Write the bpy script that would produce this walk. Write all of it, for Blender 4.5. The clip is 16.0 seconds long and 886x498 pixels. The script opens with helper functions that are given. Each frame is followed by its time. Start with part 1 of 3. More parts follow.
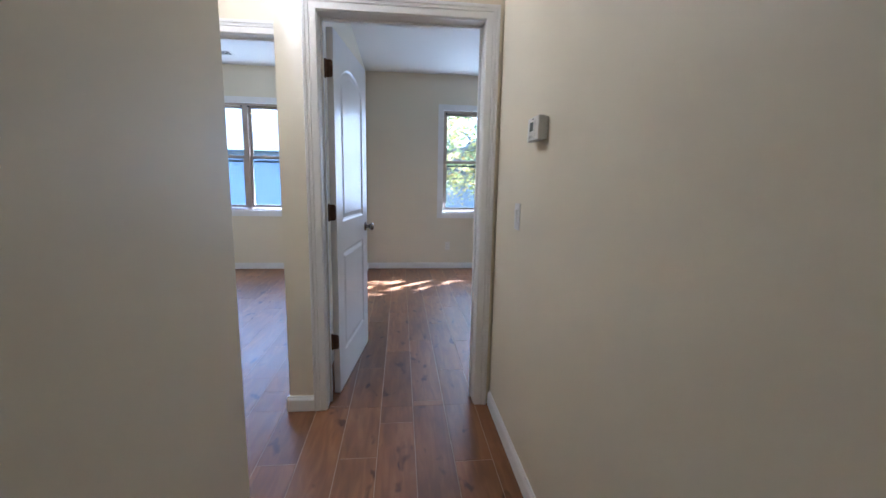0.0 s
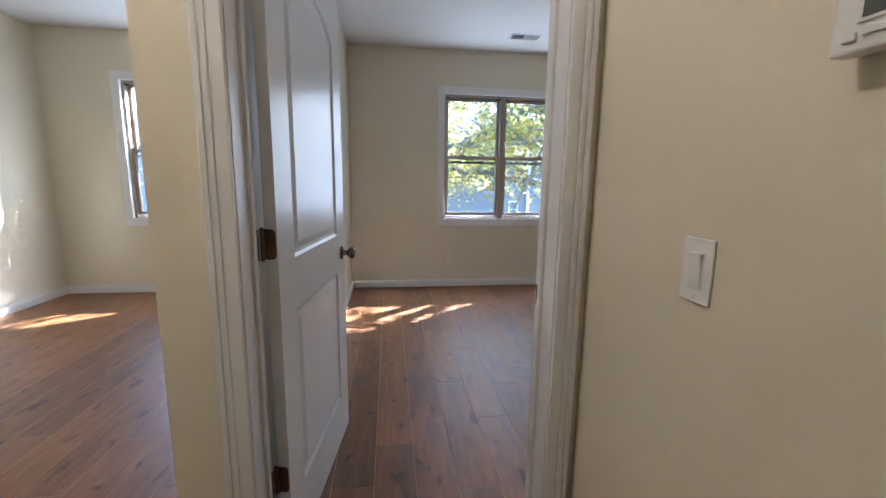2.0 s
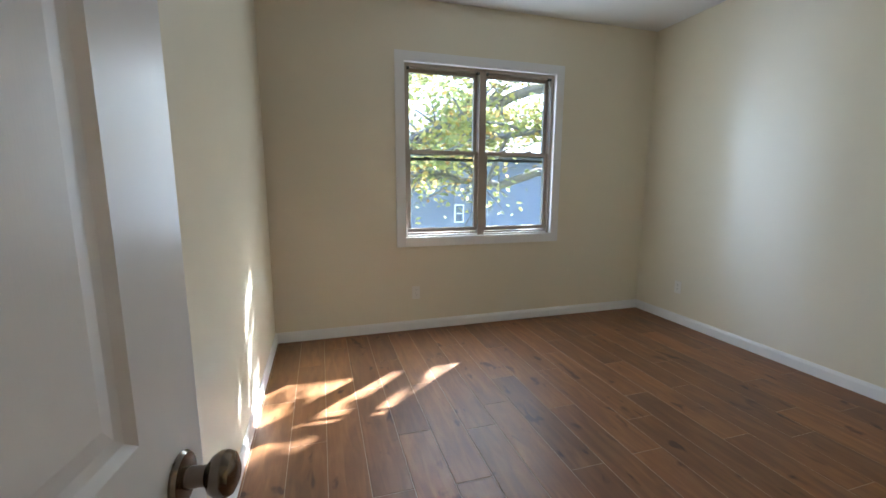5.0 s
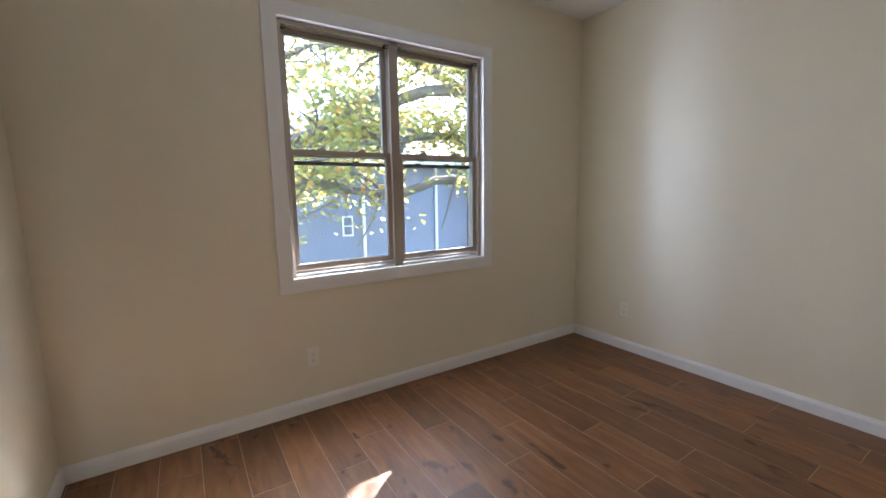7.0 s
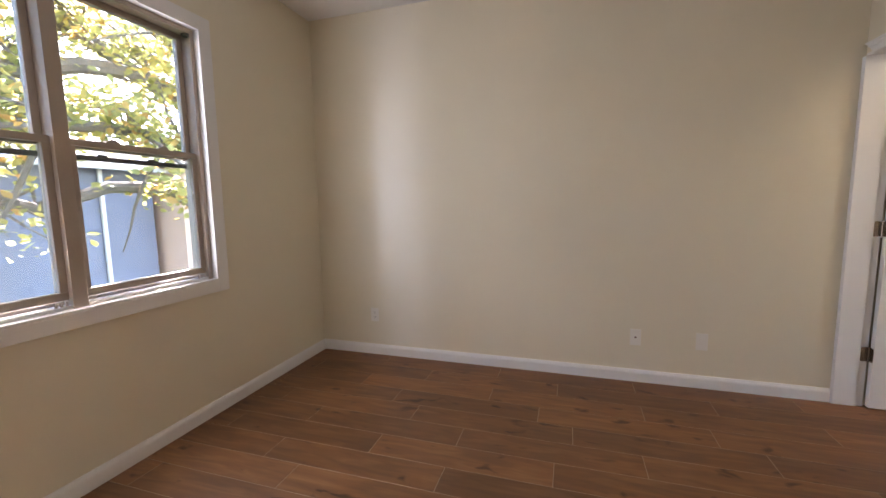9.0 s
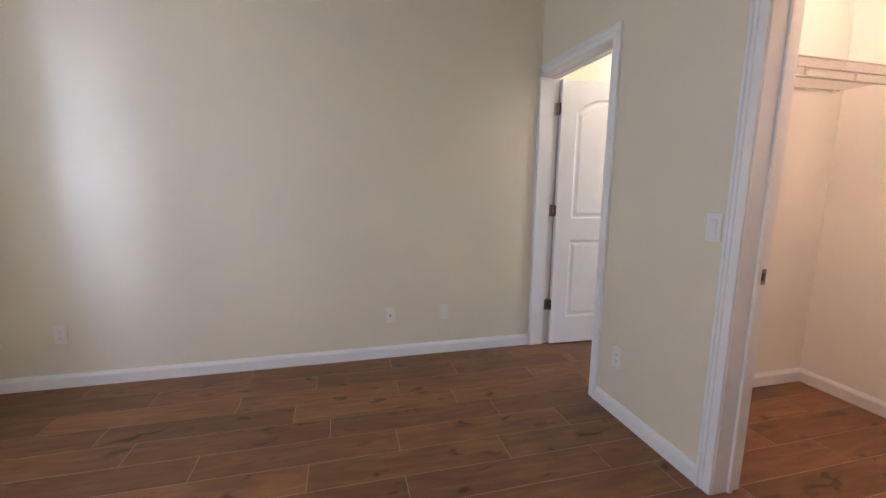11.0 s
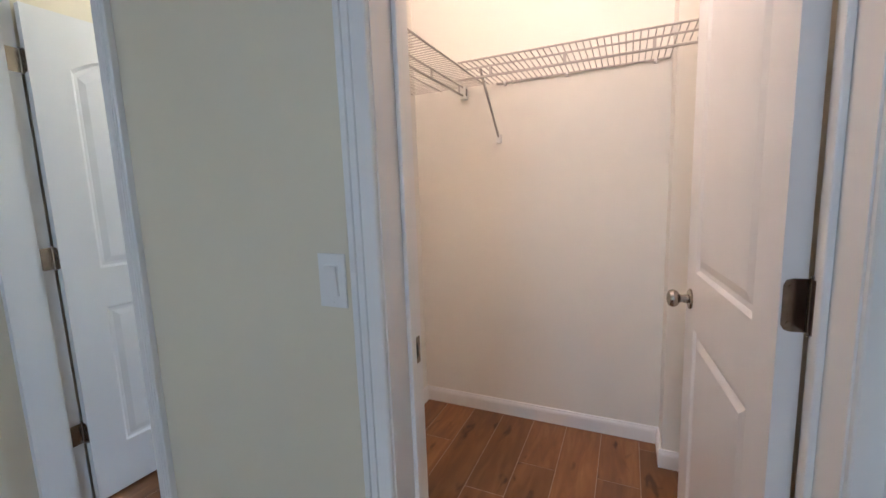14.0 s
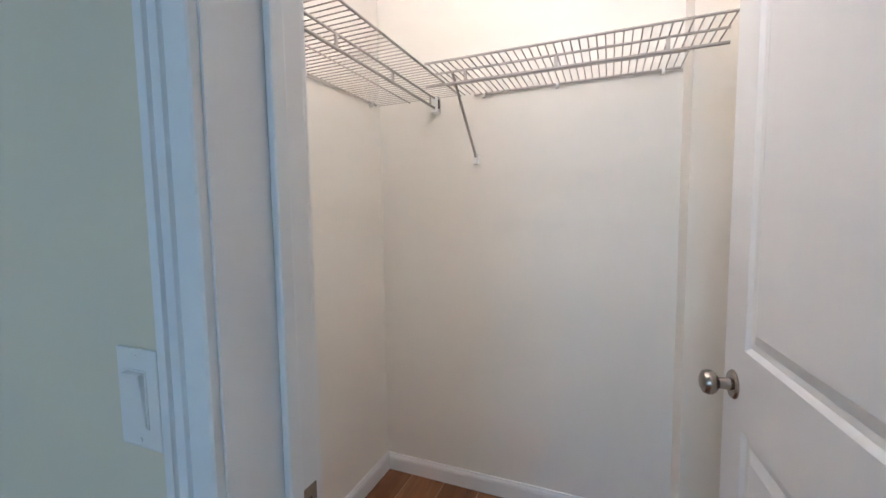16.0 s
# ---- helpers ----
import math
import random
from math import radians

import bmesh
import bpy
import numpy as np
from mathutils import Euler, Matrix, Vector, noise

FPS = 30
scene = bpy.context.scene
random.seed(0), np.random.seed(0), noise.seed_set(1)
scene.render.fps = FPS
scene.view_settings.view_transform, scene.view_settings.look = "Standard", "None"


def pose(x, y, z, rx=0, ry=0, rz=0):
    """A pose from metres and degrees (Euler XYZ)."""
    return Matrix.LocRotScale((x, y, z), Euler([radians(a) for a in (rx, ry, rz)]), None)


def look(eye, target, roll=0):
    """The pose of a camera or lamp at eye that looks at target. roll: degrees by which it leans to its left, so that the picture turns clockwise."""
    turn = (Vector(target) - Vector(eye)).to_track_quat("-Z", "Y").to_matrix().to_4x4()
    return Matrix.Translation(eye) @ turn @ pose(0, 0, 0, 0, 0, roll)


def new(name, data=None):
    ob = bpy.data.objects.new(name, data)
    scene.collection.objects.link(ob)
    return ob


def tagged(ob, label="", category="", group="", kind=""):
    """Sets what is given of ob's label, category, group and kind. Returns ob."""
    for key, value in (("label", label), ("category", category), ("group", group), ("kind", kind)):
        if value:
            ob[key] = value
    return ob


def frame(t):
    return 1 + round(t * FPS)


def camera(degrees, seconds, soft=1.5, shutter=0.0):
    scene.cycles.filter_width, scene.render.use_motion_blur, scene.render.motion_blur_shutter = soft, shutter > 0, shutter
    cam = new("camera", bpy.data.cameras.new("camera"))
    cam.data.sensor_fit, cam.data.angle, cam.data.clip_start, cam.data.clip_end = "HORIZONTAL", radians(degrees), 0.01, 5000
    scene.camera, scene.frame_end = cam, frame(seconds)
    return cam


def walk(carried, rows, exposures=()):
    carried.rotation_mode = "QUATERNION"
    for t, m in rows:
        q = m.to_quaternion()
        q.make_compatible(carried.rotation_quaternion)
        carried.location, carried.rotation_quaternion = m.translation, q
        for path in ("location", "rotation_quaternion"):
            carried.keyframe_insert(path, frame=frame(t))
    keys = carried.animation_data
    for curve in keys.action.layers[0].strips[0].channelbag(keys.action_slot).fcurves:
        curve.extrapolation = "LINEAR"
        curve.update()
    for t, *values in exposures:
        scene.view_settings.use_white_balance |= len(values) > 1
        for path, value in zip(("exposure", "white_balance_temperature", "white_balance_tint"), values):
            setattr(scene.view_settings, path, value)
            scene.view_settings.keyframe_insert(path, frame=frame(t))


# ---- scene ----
cam = camera(95.4, 16.0)
PATH = [
    (0, (0.541, 0.601, 1.245), (0.75, 2.564, 0.926), 1.1),
    (0.3, (0.552, 0.795, 1.258), (0.755, 2.757, 0.931), 0.7),
    (1, (0.498, 1.181, 1.26), (0.733, 3.14, 0.929), 1.1),
    (1.5, (0.517, 1.452, 1.263), (0.749, 3.411, 0.934), 0.8),
    (2, (0.507, 1.685, 1.257), (0.769, 3.641, 0.933), 0.8),
    (2.5, (0.462, 1.92, 1.264), (0.768, 3.871, 0.947), 0.5),
    (3, (0.445, 2.147, 1.265), (0.816, 4.088, 0.955), 0.1),
    (3.5, (0.423, 2.354, 1.261), (0.871, 4.279, 0.954), -0.1),
    (4, (0.409, 2.562, 1.262), (0.921, 4.47, 0.949), -0.1),
    (6.3, (0.597, 3.765, 1.29), (1.357, 5.593, 1.007), -0.4),
    (6.5, (0.617, 3.843, 1.287), (1.446, 5.642, 1.014), -0.8),
    (7, (0.629, 4.083, 1.311), (1.706, 5.745, 1.037), -0.9),
    (7.5, (0.672, 4.279, 1.302), (2.036, 5.717, 1.036), -1.0),
    (8, (0.676, 4.365, 1.28), (2.286, 5.525, 1.032), -0.9),
    (8.5, (0.647, 4.448, 1.27), (2.436, 5.311, 1.035), -0.9),
    (9, (0.647, 4.435, 1.269), (2.543, 5.03, 1.039), -0.9),
    (9.2, (0.653, 4.434, 1.269), (2.578, 4.928, 1.04), -0.8),
    (11.3, (0.827, 4.255, 1.251), (2.695, 3.604, 0.96), -0.3),
    (11.5, (0.854, 4.211, 1.247), (2.683, 3.45, 0.973), -1.1),
    (12, (0.991, 4.118, 1.251), (2.644, 3.034, 0.947), -1.2),
    (12.5, (1.165, 4.063, 1.259), (2.577, 2.685, 0.934), -1.7),
    (13, (1.299, 3.924, 1.246), (2.468, 2.334, 0.92), -2.1),
    (13.5, (1.411, 3.718, 1.264), (2.368, 1.989, 0.958), -2.3),
    (14, (1.529, 3.517, 1.274), (2.358, 1.716, 1.006), -2.1),
    (14.5, (1.585, 3.324, 1.278), (2.355, 1.489, 1.069), -1.7),
    (15, (1.593, 3.153, 1.305), (2.346, 1.308, 1.138), -1.3),
    (15.5, (1.597, 3.089, 1.311), (2.348, 1.241, 1.163), -1.0),
    (16, (1.604, 3.134, 1.302), (2.366, 1.292, 1.143), -0.8),
]
EXPOSURES = [
    (0.0, 4.00, 4600, 13), (0.5, 3.93, 4600, 12), (1.0, 3.87, 4900, 12), (1.5, 3.80, 5150, 14), (2.5, 3.76, 5150, 11), (3.5, 3.76, 5200, 6), (4.0, 3.85, 5250, 5),
    (6.5, 3.70, 5700, 14), (7.5, 3.71, 5550, 16), (8.0, 3.80, 5400, 17), (8.5, 3.82, 5650, 20), (9.0, 3.88, 6350, 23), (11.5, 4.05, 5650, 20), (12.5, 3.93, 5850, 20), (13.5, 3.82, 5350, 13),
    (14.0, 3.82, 5000, 9), (14.5, 3.88, 4950, 4), (15.0, 3.86, 4600, 1), (15.5, 3.84, 4450, 2), (16.0, 3.81, 4300, 0),
]
walk(cam, [(t, look(eye, target, lean)) for t, eye, target, lean in PATH], EXPOSURES)

# ---- world, sun, lamps ----
TO_SUN = Vector((1.0, 0.80, 0.88)).normalized()
world = bpy.data.worlds.new("world")
scene.world = world
world.use_nodes = True
wn = world.node_tree.nodes
sky = wn.new("ShaderNodeTexSky")
sky.sky_type, sky.sun_disc = "NISHITA", False
sky.sun_elevation = math.asin(TO_SUN.z)
sky.sun_rotation = math.atan2(TO_SUN.x, TO_SUN.y)
wn["Background"].inputs["Strength"].default_value = 0.15
world.node_tree.links.new(sky.outputs[0], wn["Background"].inputs["Color"])

sun = new("sun", bpy.data.lights.new("sun", "SUN"))
sun.data.energy, sun.data.angle, sun.data.color = 5.0, radians(0.5), (1.0, 0.965, 0.92)
sun.matrix_world = look(TO_SUN * 30, (0, 0, 0))


def bulb(x, y, z, watts, color, radius):
    ob = new("lamp_bulb", bpy.data.lights.new("lamp_bulb", "POINT"))
    ob.data.energy, ob.data.color, ob.data.shadow_soft_size = watts, color, radius
    ob.location = (x, y, z)
    return ob


def window_light(x0, x1, z0, z1, watts):
    """Area lamp added in half a window, standing in for the sky's light."""
    ob = new("window_light", bpy.data.lights.new("window_light", "AREA"))
    ob.data.shape, ob.data.size, ob.data.size_y = "RECTANGLE", x1 - x0, z1 - z0
    ob.data.energy, ob.data.color = watts, (0.93, 0.965, 1.0)
    x, z = (x0 + x1) / 2, (z0 + z1) / 2
    ob.matrix_world = look((x, 6.496, z), (x, 0, z))


for x in (1.185, 1.880, -2.215, -1.520):
    window_light(x, x + 0.625, 0.90, 2.23, 0.72)
CLOSET_LAMP = (1.86, 2.38)
HALL_LAMP = (-0.14, 2.44)
ROOM_B_LAMP = (-2.1, 4.15)
BATH_LAMP = (3.15, 1.7)
bulb(*CLOSET_LAMP, 2.615, 1.85, (1.0, 0.665, 0.475), 0.016)
bulb(*HALL_LAMP, 2.615, 1.65, (1.0, 0.83, 0.66), 0.010)
bulb(*ROOM_B_LAMP, 2.615, 0.4, (1.0, 0.80, 0.60), 0.05)
bulb(*BATH_LAMP, 2.615, 1.2, (1.0, 0.85, 0.66), 0.05)


# ---- materials ----
def material(name, color, rough=0.5, metal=0.0, vary=0.06, scale=3.0, bump=0.0, bump_scale=200.0, spec=0.5, roll=0.0, stretch=(1, 1, 1)):
    """A surface with broad colour drift, fine grain and relief."""
    m = bpy.data.materials.new(name)
    m.use_nodes = True
    nt, n = m.node_tree, m.node_tree.nodes
    b = n["Principled BSDF"]
    b.inputs["Roughness"].default_value, b.inputs["Metallic"].default_value = rough, metal
    b.inputs["Specular IOR Level"].default_value = spec
    if roll:
        # paint rolled on in upright strokes: its sheen is drawn out up and down
        stroke = n.new("ShaderNodeCombineXYZ")
        stroke.inputs[2].default_value = 1.0
        b.inputs["Anisotropic"].default_value = roll
        nt.links.new(stroke.outputs[0], b.inputs["Tangent"])
    tc, mp = n.new("ShaderNodeTexCoord"), n.new("ShaderNodeMapping")
    mp.inputs["Scale"].default_value = stretch
    nt.links.new(tc.outputs["Object"], mp.inputs["Vector"])
    noi = n.new("ShaderNodeTexNoise")
    noi.inputs["Scale"].default_value, noi.inputs["Detail"].default_value = scale, 5
    nt.links.new(mp.outputs[0], noi.inputs["Vector"])
    ramp = n.new("ShaderNodeValToRGB")
    ramp.color_ramp.elements[0].position, ramp.color_ramp.elements[1].position = 0.3, 0.7
    ramp.color_ramp.elements[0].color = (*[c * (1 - vary) for c in color], 1)
    ramp.color_ramp.elements[1].color = (*[min(1, c * (1 + vary)) for c in color], 1)
    nt.links.new(noi.outputs["Fac"], ramp.inputs["Fac"])
    nt.links.new(ramp.outputs["Color"], b.inputs["Base Color"])
    if bump:
        n2, bp = n.new("ShaderNodeTexNoise"), n.new("ShaderNodeBump")
        n2.inputs["Scale"].default_value, n2.inputs["Detail"].default_value = bump_scale, 3
        bp.inputs["Strength"].default_value, bp.inputs["Distance"].default_value = bump, 0.002
        nt.links.new(mp.outputs[0], n2.inputs["Vector"])
        nt.links.new(n2.outputs["Fac"], bp.inputs["Height"])
        nt.links.new(bp.outputs[0], b.inputs["Normal"])
    return m


def wood_material(name):
    """Brown wood-look plank: long grain, dark knots, plank-to-plank drift."""
    m = bpy.data.materials.new(name)
    m.use_nodes = True
    nt, n = m.node_tree, m.node_tree.nodes
    b = n["Principled BSDF"]
    tc, info = n.new("ShaderNodeTexCoord"), n.new("ShaderNodeObjectInfo")
    shift = n.new("ShaderNodeVectorMath")
    shift.operation = "MULTIPLY_ADD"
    comb = n.new("ShaderNodeCombineXYZ")
    for i in range(3):
        nt.links.new(info.outputs["Random"], comb.inputs[i])
    shift.inputs[1].default_value = (37.0, 53.0, 11.0)
    nt.links.new(comb.outputs[0], shift.inputs[0])
    nt.links.new(tc.outputs["Object"], shift.inputs[2])

    def noise_of(scale, detail, stretch, distort=0.0):
        mp, noi = n.new("ShaderNodeMapping"), n.new("ShaderNodeTexNoise")
        mp.inputs["Scale"].default_value = stretch
        noi.inputs["Scale"].default_value, noi.inputs["Detail"].default_value = scale, detail
        noi.inputs["Distortion"].default_value = distort
        nt.links.new(shift.outputs[0], mp.inputs["Vector"])
        nt.links.new(mp.outputs[0], noi.inputs["Vector"])
        return noi

    grain = noise_of(4.0, 6, (6.5, 0.9, 1.0), 0.8)
    broad = noise_of(3.0, 3, (1.6, 0.7, 1.0))
    knots = noise_of(6.5, 2, (2.0, 0.9, 1.0), 0.4)
    ramp = n.new("ShaderNodeValToRGB")
    e = ramp.color_ramp.elements
    e[0].position, e[0].color = 0.30, (0.148, 0.064, 0.024, 1)
    e[1].position, e[1].color = 0.72, (0.244, 0.114, 0.041, 1)
    mid = ramp.color_ramp.elements.new(0.5)
    mid.color = (0.192, 0.083, 0.028, 1)
    nt.links.new(grain.outputs["Fac"], ramp.inputs["Fac"])
    kr = n.new("ShaderNodeValToRGB")
    kr.color_ramp.elements[0].position, kr.color_ramp.elements[0].color = 0.64, (1, 1, 1, 1)
    kr.color_ramp.elements[1].position, kr.color_ramp.elements[1].color = 0.72, (0.34, 0.28, 0.25, 1)
    nt.links.new(knots.outputs["Fac"], kr.inputs["Fac"])
    br = n.new("ShaderNodeMapRange")
    br.inputs["From Min"].default_value, br.inputs["From Max"].default_value = 0.3, 0.7
    br.inputs["To Min"].default_value, br.inputs["To Max"].default_value = 0.82, 1.18
    nt.links.new(broad.outputs["Fac"], br.inputs["Value"])
    pr = n.new("ShaderNodeMapRange")
    pr.inputs["To Min"].default_value, pr.inputs["To Max"].default_value = 0.80, 1.22
    nt.links.new(info.outputs["Random"], pr.inputs["Value"])
    m1, m2, m3 = (n.new("ShaderNodeVectorMath") for _ in range(3))
    for k in (m1, m2, m3):
        k.operation = "MULTIPLY"
    nt.links.new(ramp.outputs["Color"], m1.inputs[0])
    nt.links.new(kr.outputs["Color"], m1.inputs[1])
    nt.links.new(m1.outputs[0], m2.inputs[0])
    nt.links.new(br.outputs[0], m2.inputs[1])
    nt.links.new(m2.outputs[0], m3.inputs[0])
    nt.links.new(pr.outputs[0], m3.inputs[1])
    nt.links.new(m3.outputs[0], b.inputs["Base Color"])
    rr = n.new("ShaderNodeMapRange")
    rr.inputs["To Min"].default_value, rr.inputs["To Max"].default_value = 0.37, 0.54
    nt.links.new(broad.outputs["Fac"], rr.inputs["Value"])
    nt.links.new(rr.outputs[0], b.inputs["Roughness"])
    bp = n.new("ShaderNodeBump")
    bp.inputs["Strength"].default_value, bp.inputs["Distance"].default_value = 0.18, 0.0012
    nt.links.new(grain.outputs["Fac"], bp.inputs["Height"])
    nt.links.new(bp.outputs[0], b.inputs["Normal"])
    return m


def glow_material(name, color, strength):
    m = bpy.data.materials.new(name)
    m.use_nodes = True
    b = m.node_tree.nodes["Principled BSDF"]
    b.inputs["Base Color"].default_value = (*color, 1)
    b.inputs["Emission Color"].default_value = (*color, 1)
    b.inputs["Emission Strength"].default_value = strength
    return m


def glass_material(name, color):
    m = bpy.data.materials.new(name)
    m.use_nodes = True
    b = m.node_tree.nodes["Principled BSDF"]
    b.inputs["Base Color"].default_value = (*color, 1)
    b.inputs["Roughness"].default_value = 0.0
    b.inputs["IOR"].default_value = 1.45
    b.inputs["Transmission Weight"].default_value = 1.0
    return m


def leaf_material(name):
    m = bpy.data.materials.new(name)
    m.use_nodes = True
    nt, n = m.node_tree, m.node_tree.nodes
    b = n["Principled BSDF"]
    geo, ramp = n.new("ShaderNodeNewGeometry"), n.new("ShaderNodeValToRGB")
    e = ramp.color_ramp.elements
    e[0].position, e[0].color = 0.0, (0.30, 0.32, 0.12, 1)
    e[1].position, e[1].color = 1.0, (0.62, 0.34, 0.12, 1)
    ramp.color_ramp.elements.new(0.45).color = (0.49, 0.49, 0.19, 1)
    ramp.color_ramp.elements.new(0.78).color = (0.65, 0.56, 0.18, 1)
    nt.links.new(geo.outputs["Random Per Island"], ramp.inputs["Fac"])
    nt.links.new(ramp.outputs["Color"], b.inputs["Base Color"])
    b.inputs["Roughness"].default_value = 0.55
    tr, mix = n.new("ShaderNodeBsdfTranslucent"), n.new("ShaderNodeMixShader")
    nt.links.new(ramp.outputs["Color"], tr.inputs["Color"])
    mix.inputs["Fac"].default_value = 0.65
    nt.links.new(b.outputs[0], mix.inputs[1])
    nt.links.new(tr.outputs[0], mix.inputs[2])
    nt.links.new(mix.outputs[0], n["Material Output"].inputs["Surface"])
    return m


WALL = material("cream_wall_paint", (0.735, 0.671, 0.515), rough=0.39, vary=0.025, scale=0.9, bump=0.04, bump_scale=90, spec=1.0, roll=0.97)
WALL.node_tree.nodes["Principled BSDF"].inputs["IOR"].default_value = 1.6
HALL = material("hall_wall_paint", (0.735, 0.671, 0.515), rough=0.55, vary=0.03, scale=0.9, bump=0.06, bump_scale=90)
CLOSET = material("closet_wall_paint", (0.80, 0.772, 0.70), rough=0.5, vary=0.02, scale=0.9, bump=0.1, bump_scale=90)
CEIL = material("ceiling_paint", (0.80, 0.80, 0.78), rough=0.75, vary=0.02, scale=1.2, bump=0.2, bump_scale=60)
TRIM = material("white_trim_paint", (0.80, 0.795, 0.78), rough=0.34, vary=0.02, scale=2.5)
DOOR = material("white_door_paint", (0.80, 0.795, 0.79), rough=0.28, vary=0.015, scale=2.0, bump=0.06, bump_scale=140, stretch=(4, 4, 0.4))
PLASTIC = material("white_plastic", (0.79, 0.78, 0.75), rough=0.35, vary=0.01, scale=5)
CREAMPLASTIC = material("cream_plastic", (0.80, 0.77, 0.70), rough=0.35, vary=0.01, scale=5)
GREYPLASTIC = material("grey_display", (0.10, 0.11, 0.10), rough=0.2, vary=0.05, scale=20)
BRONZE = material("aged_bronze", (0.16, 0.10, 0.07), rough=0.32, metal=1.0, vary=0.25, scale=30, bump=0.05)
NICKEL = material("satin_nickel", (0.33, 0.29, 0.245), rough=0.27, metal=1.0, vary=0.08, scale=30)
ANTIQUE = material("antique_nickel", (0.24, 0.20, 0.16), rough=0.18, metal=1.0, vary=0.15, scale=30)
CHROME = material("chrome", (0.75, 0.75, 0.75), rough=0.08, metal=1.0, vary=0.02, scale=10)
# near-black that stands in for the shade inside holes, slots and the duct
DARK = material("slot_shade", (0.03, 0.028, 0.026), rough=0.6, vary=0.1, scale=10)
TANVINYL = material("tan_window_vinyl", (0.40, 0.335, 0.27), rough=0.4, vary=0.04, scale=4)
# darker than the white coating: shade under the shelves is put into the colour
WIRE = material("shaded_wire_coating", (0.46, 0.43, 0.39), rough=0.45, vary=0.02, scale=10)
GROUT = material("floor_grout", (0.38, 0.285, 0.20), rough=0.85, vary=0.12, scale=14, bump=0.2)
WOOD = wood_material("brown_wood_plank")
GLASS = glass_material("window_glass", (0.66, 0.69, 0.70))
LAMPGLASS = glow_material("lit_lamp_glass", (1.0, 0.85, 0.66), 0.35)
BARK = material("tree_bark", (0.23, 0.20, 0.175), rough=0.9, vary=0.3, scale=9, bump=0.8, bump_scale=20, stretch=(3, 3, 1))
LEAF = leaf_material("autumn_leaf")
SIDING = material("blue_grey_siding", (0.215, 0.235, 0.305), rough=0.6, vary=0.06, scale=1.5)
PEACH = material("peach_stucco", (0.72, 0.52, 0.41), rough=0.8, vary=0.06, scale=1.5, bump=0.2, bump_scale=30)
SHINGLE = material("grey_shingle", (0.16, 0.16, 0.17), rough=0.9, vary=0.2, scale=8, bump=0.4, bump_scale=25)
GRASS = material("lawn", (0.08, 0.11, 0.04), rough=0.95, vary=0.3, scale=1.2, bump=0.5, bump_scale=30)
DARKGLASS = material("far_window_glass", (0.16, 0.19, 0.23), rough=0.08, vary=0.05, scale=2)


# ---- mesh tools ----
def box(bm, x0, x1, y0, y1, z0, z1, bevel=0.0):
    """Adds a box, with softened edges where bevel is given."""
    v = [bm.verts.new(p) for p in ((x0, y0, z0), (x1, y0, z0), (x1, y1, z0), (x0, y1, z0), (x0, y0, z1), (x1, y0, z1), (x1, y1, z1), (x0, y1, z1))]
    f = [bm.faces.new([v[i] for i in q]) for q in ((0, 3, 2, 1), (4, 5, 6, 7), (0, 1, 5, 4), (1, 2, 6, 5), (2, 3, 7, 6), (3, 0, 4, 7))]
    if bevel:
        edges = list({e for q in f for e in q.edges})
        bmesh.ops.bevel(bm, geom=edges, offset=bevel, segments=2, affect="EDGES", profile=0.6)
    return bm


def tube(bm, p0, p1, r0, r1=None, seg=12, cap=True):
    """Adds a round bar from p0 to p1."""
    p0, p1 = Vector(p0), Vector(p1)
    d = p1 - p0
    m = Matrix.Translation((p0 + p1) / 2) @ d.to_track_quat("Z", "Y").to_matrix().to_4x4()
    bmesh.ops.create_cone(bm, cap_ends=cap, segments=seg, radius1=r0, radius2=r0 if r1 is None else r1, depth=d.length, matrix=m)
    return bm


def turned(bm, profile, m, seg=24):
    """Adds a turned shape: profile of (radius, height) about the z axis of m."""
    rings = []
    for r, h in profile:
        rings.append([bm.verts.new(m @ Vector((r * math.cos(a), r * math.sin(a), h))) for a in (2 * math.pi * i / seg for i in range(seg))])
    for a, b in zip(rings, rings[1:]):
        for i in range(seg):
            bm.faces.new((a[i], a[(i + 1) % seg], b[(i + 1) % seg], b[i]))
    bm.faces.new(rings[0][::-1])
    bm.faces.new(rings[-1])
    return bm


def finish(name, bm, mat, smooth=False):
    bmesh.ops.recalc_face_normals(bm, faces=bm.faces)
    me = bpy.data.meshes.new(name)
    bm.to_mesh(me)
    bm.free()
    me.materials.append(mat)
    if smooth:
        me.shade_smooth()
        me.set_sharp_from_angle(angle=radians(35))
    return me


def part(name, bm, mat, parent, label="", smooth=False):
    ob = new(name, finish(name, bm, mat, smooth))
    ob.parent = parent
    return tagged(ob, label)


def thing(name, label, category, group="", kind="", at=None):
    ob = new(name)
    ob.empty_display_size = 0.05
    if at is not None:
        ob.matrix_world = at
    return tagged(ob, label, category, group, kind)


def solid(name, boxes, mat, label, category, bevel=0.0):
    bm = bmesh.new()
    for b in boxes:
        box(bm, *b, bevel)
    return tagged(new(name, finish(name, bm, mat)), label, category, "", "structure")


# ---- rooms ----
H = 2.743
HEAD = 2.045
J = 0.018
A0, A1 = 0.143, 0.957      # bedroom door
C0, C1 = 1.262, 1.963      # closet door
D0, D1 = 2.815, 3.612      # door beside the east wall
B0, B1 = -0.985, -0.160      # other bedroom's door
WY0, WY1 = 2.718, 2.855    # wall of the three doors
BY0, BY1 = 3.110, 3.250     # wall of the other bedroom's door
NY = 6.482
WA = (1.134, 2.556, 0.818, 2.276)
WB = (-2.266, -0.844, 0.818, 2.276)


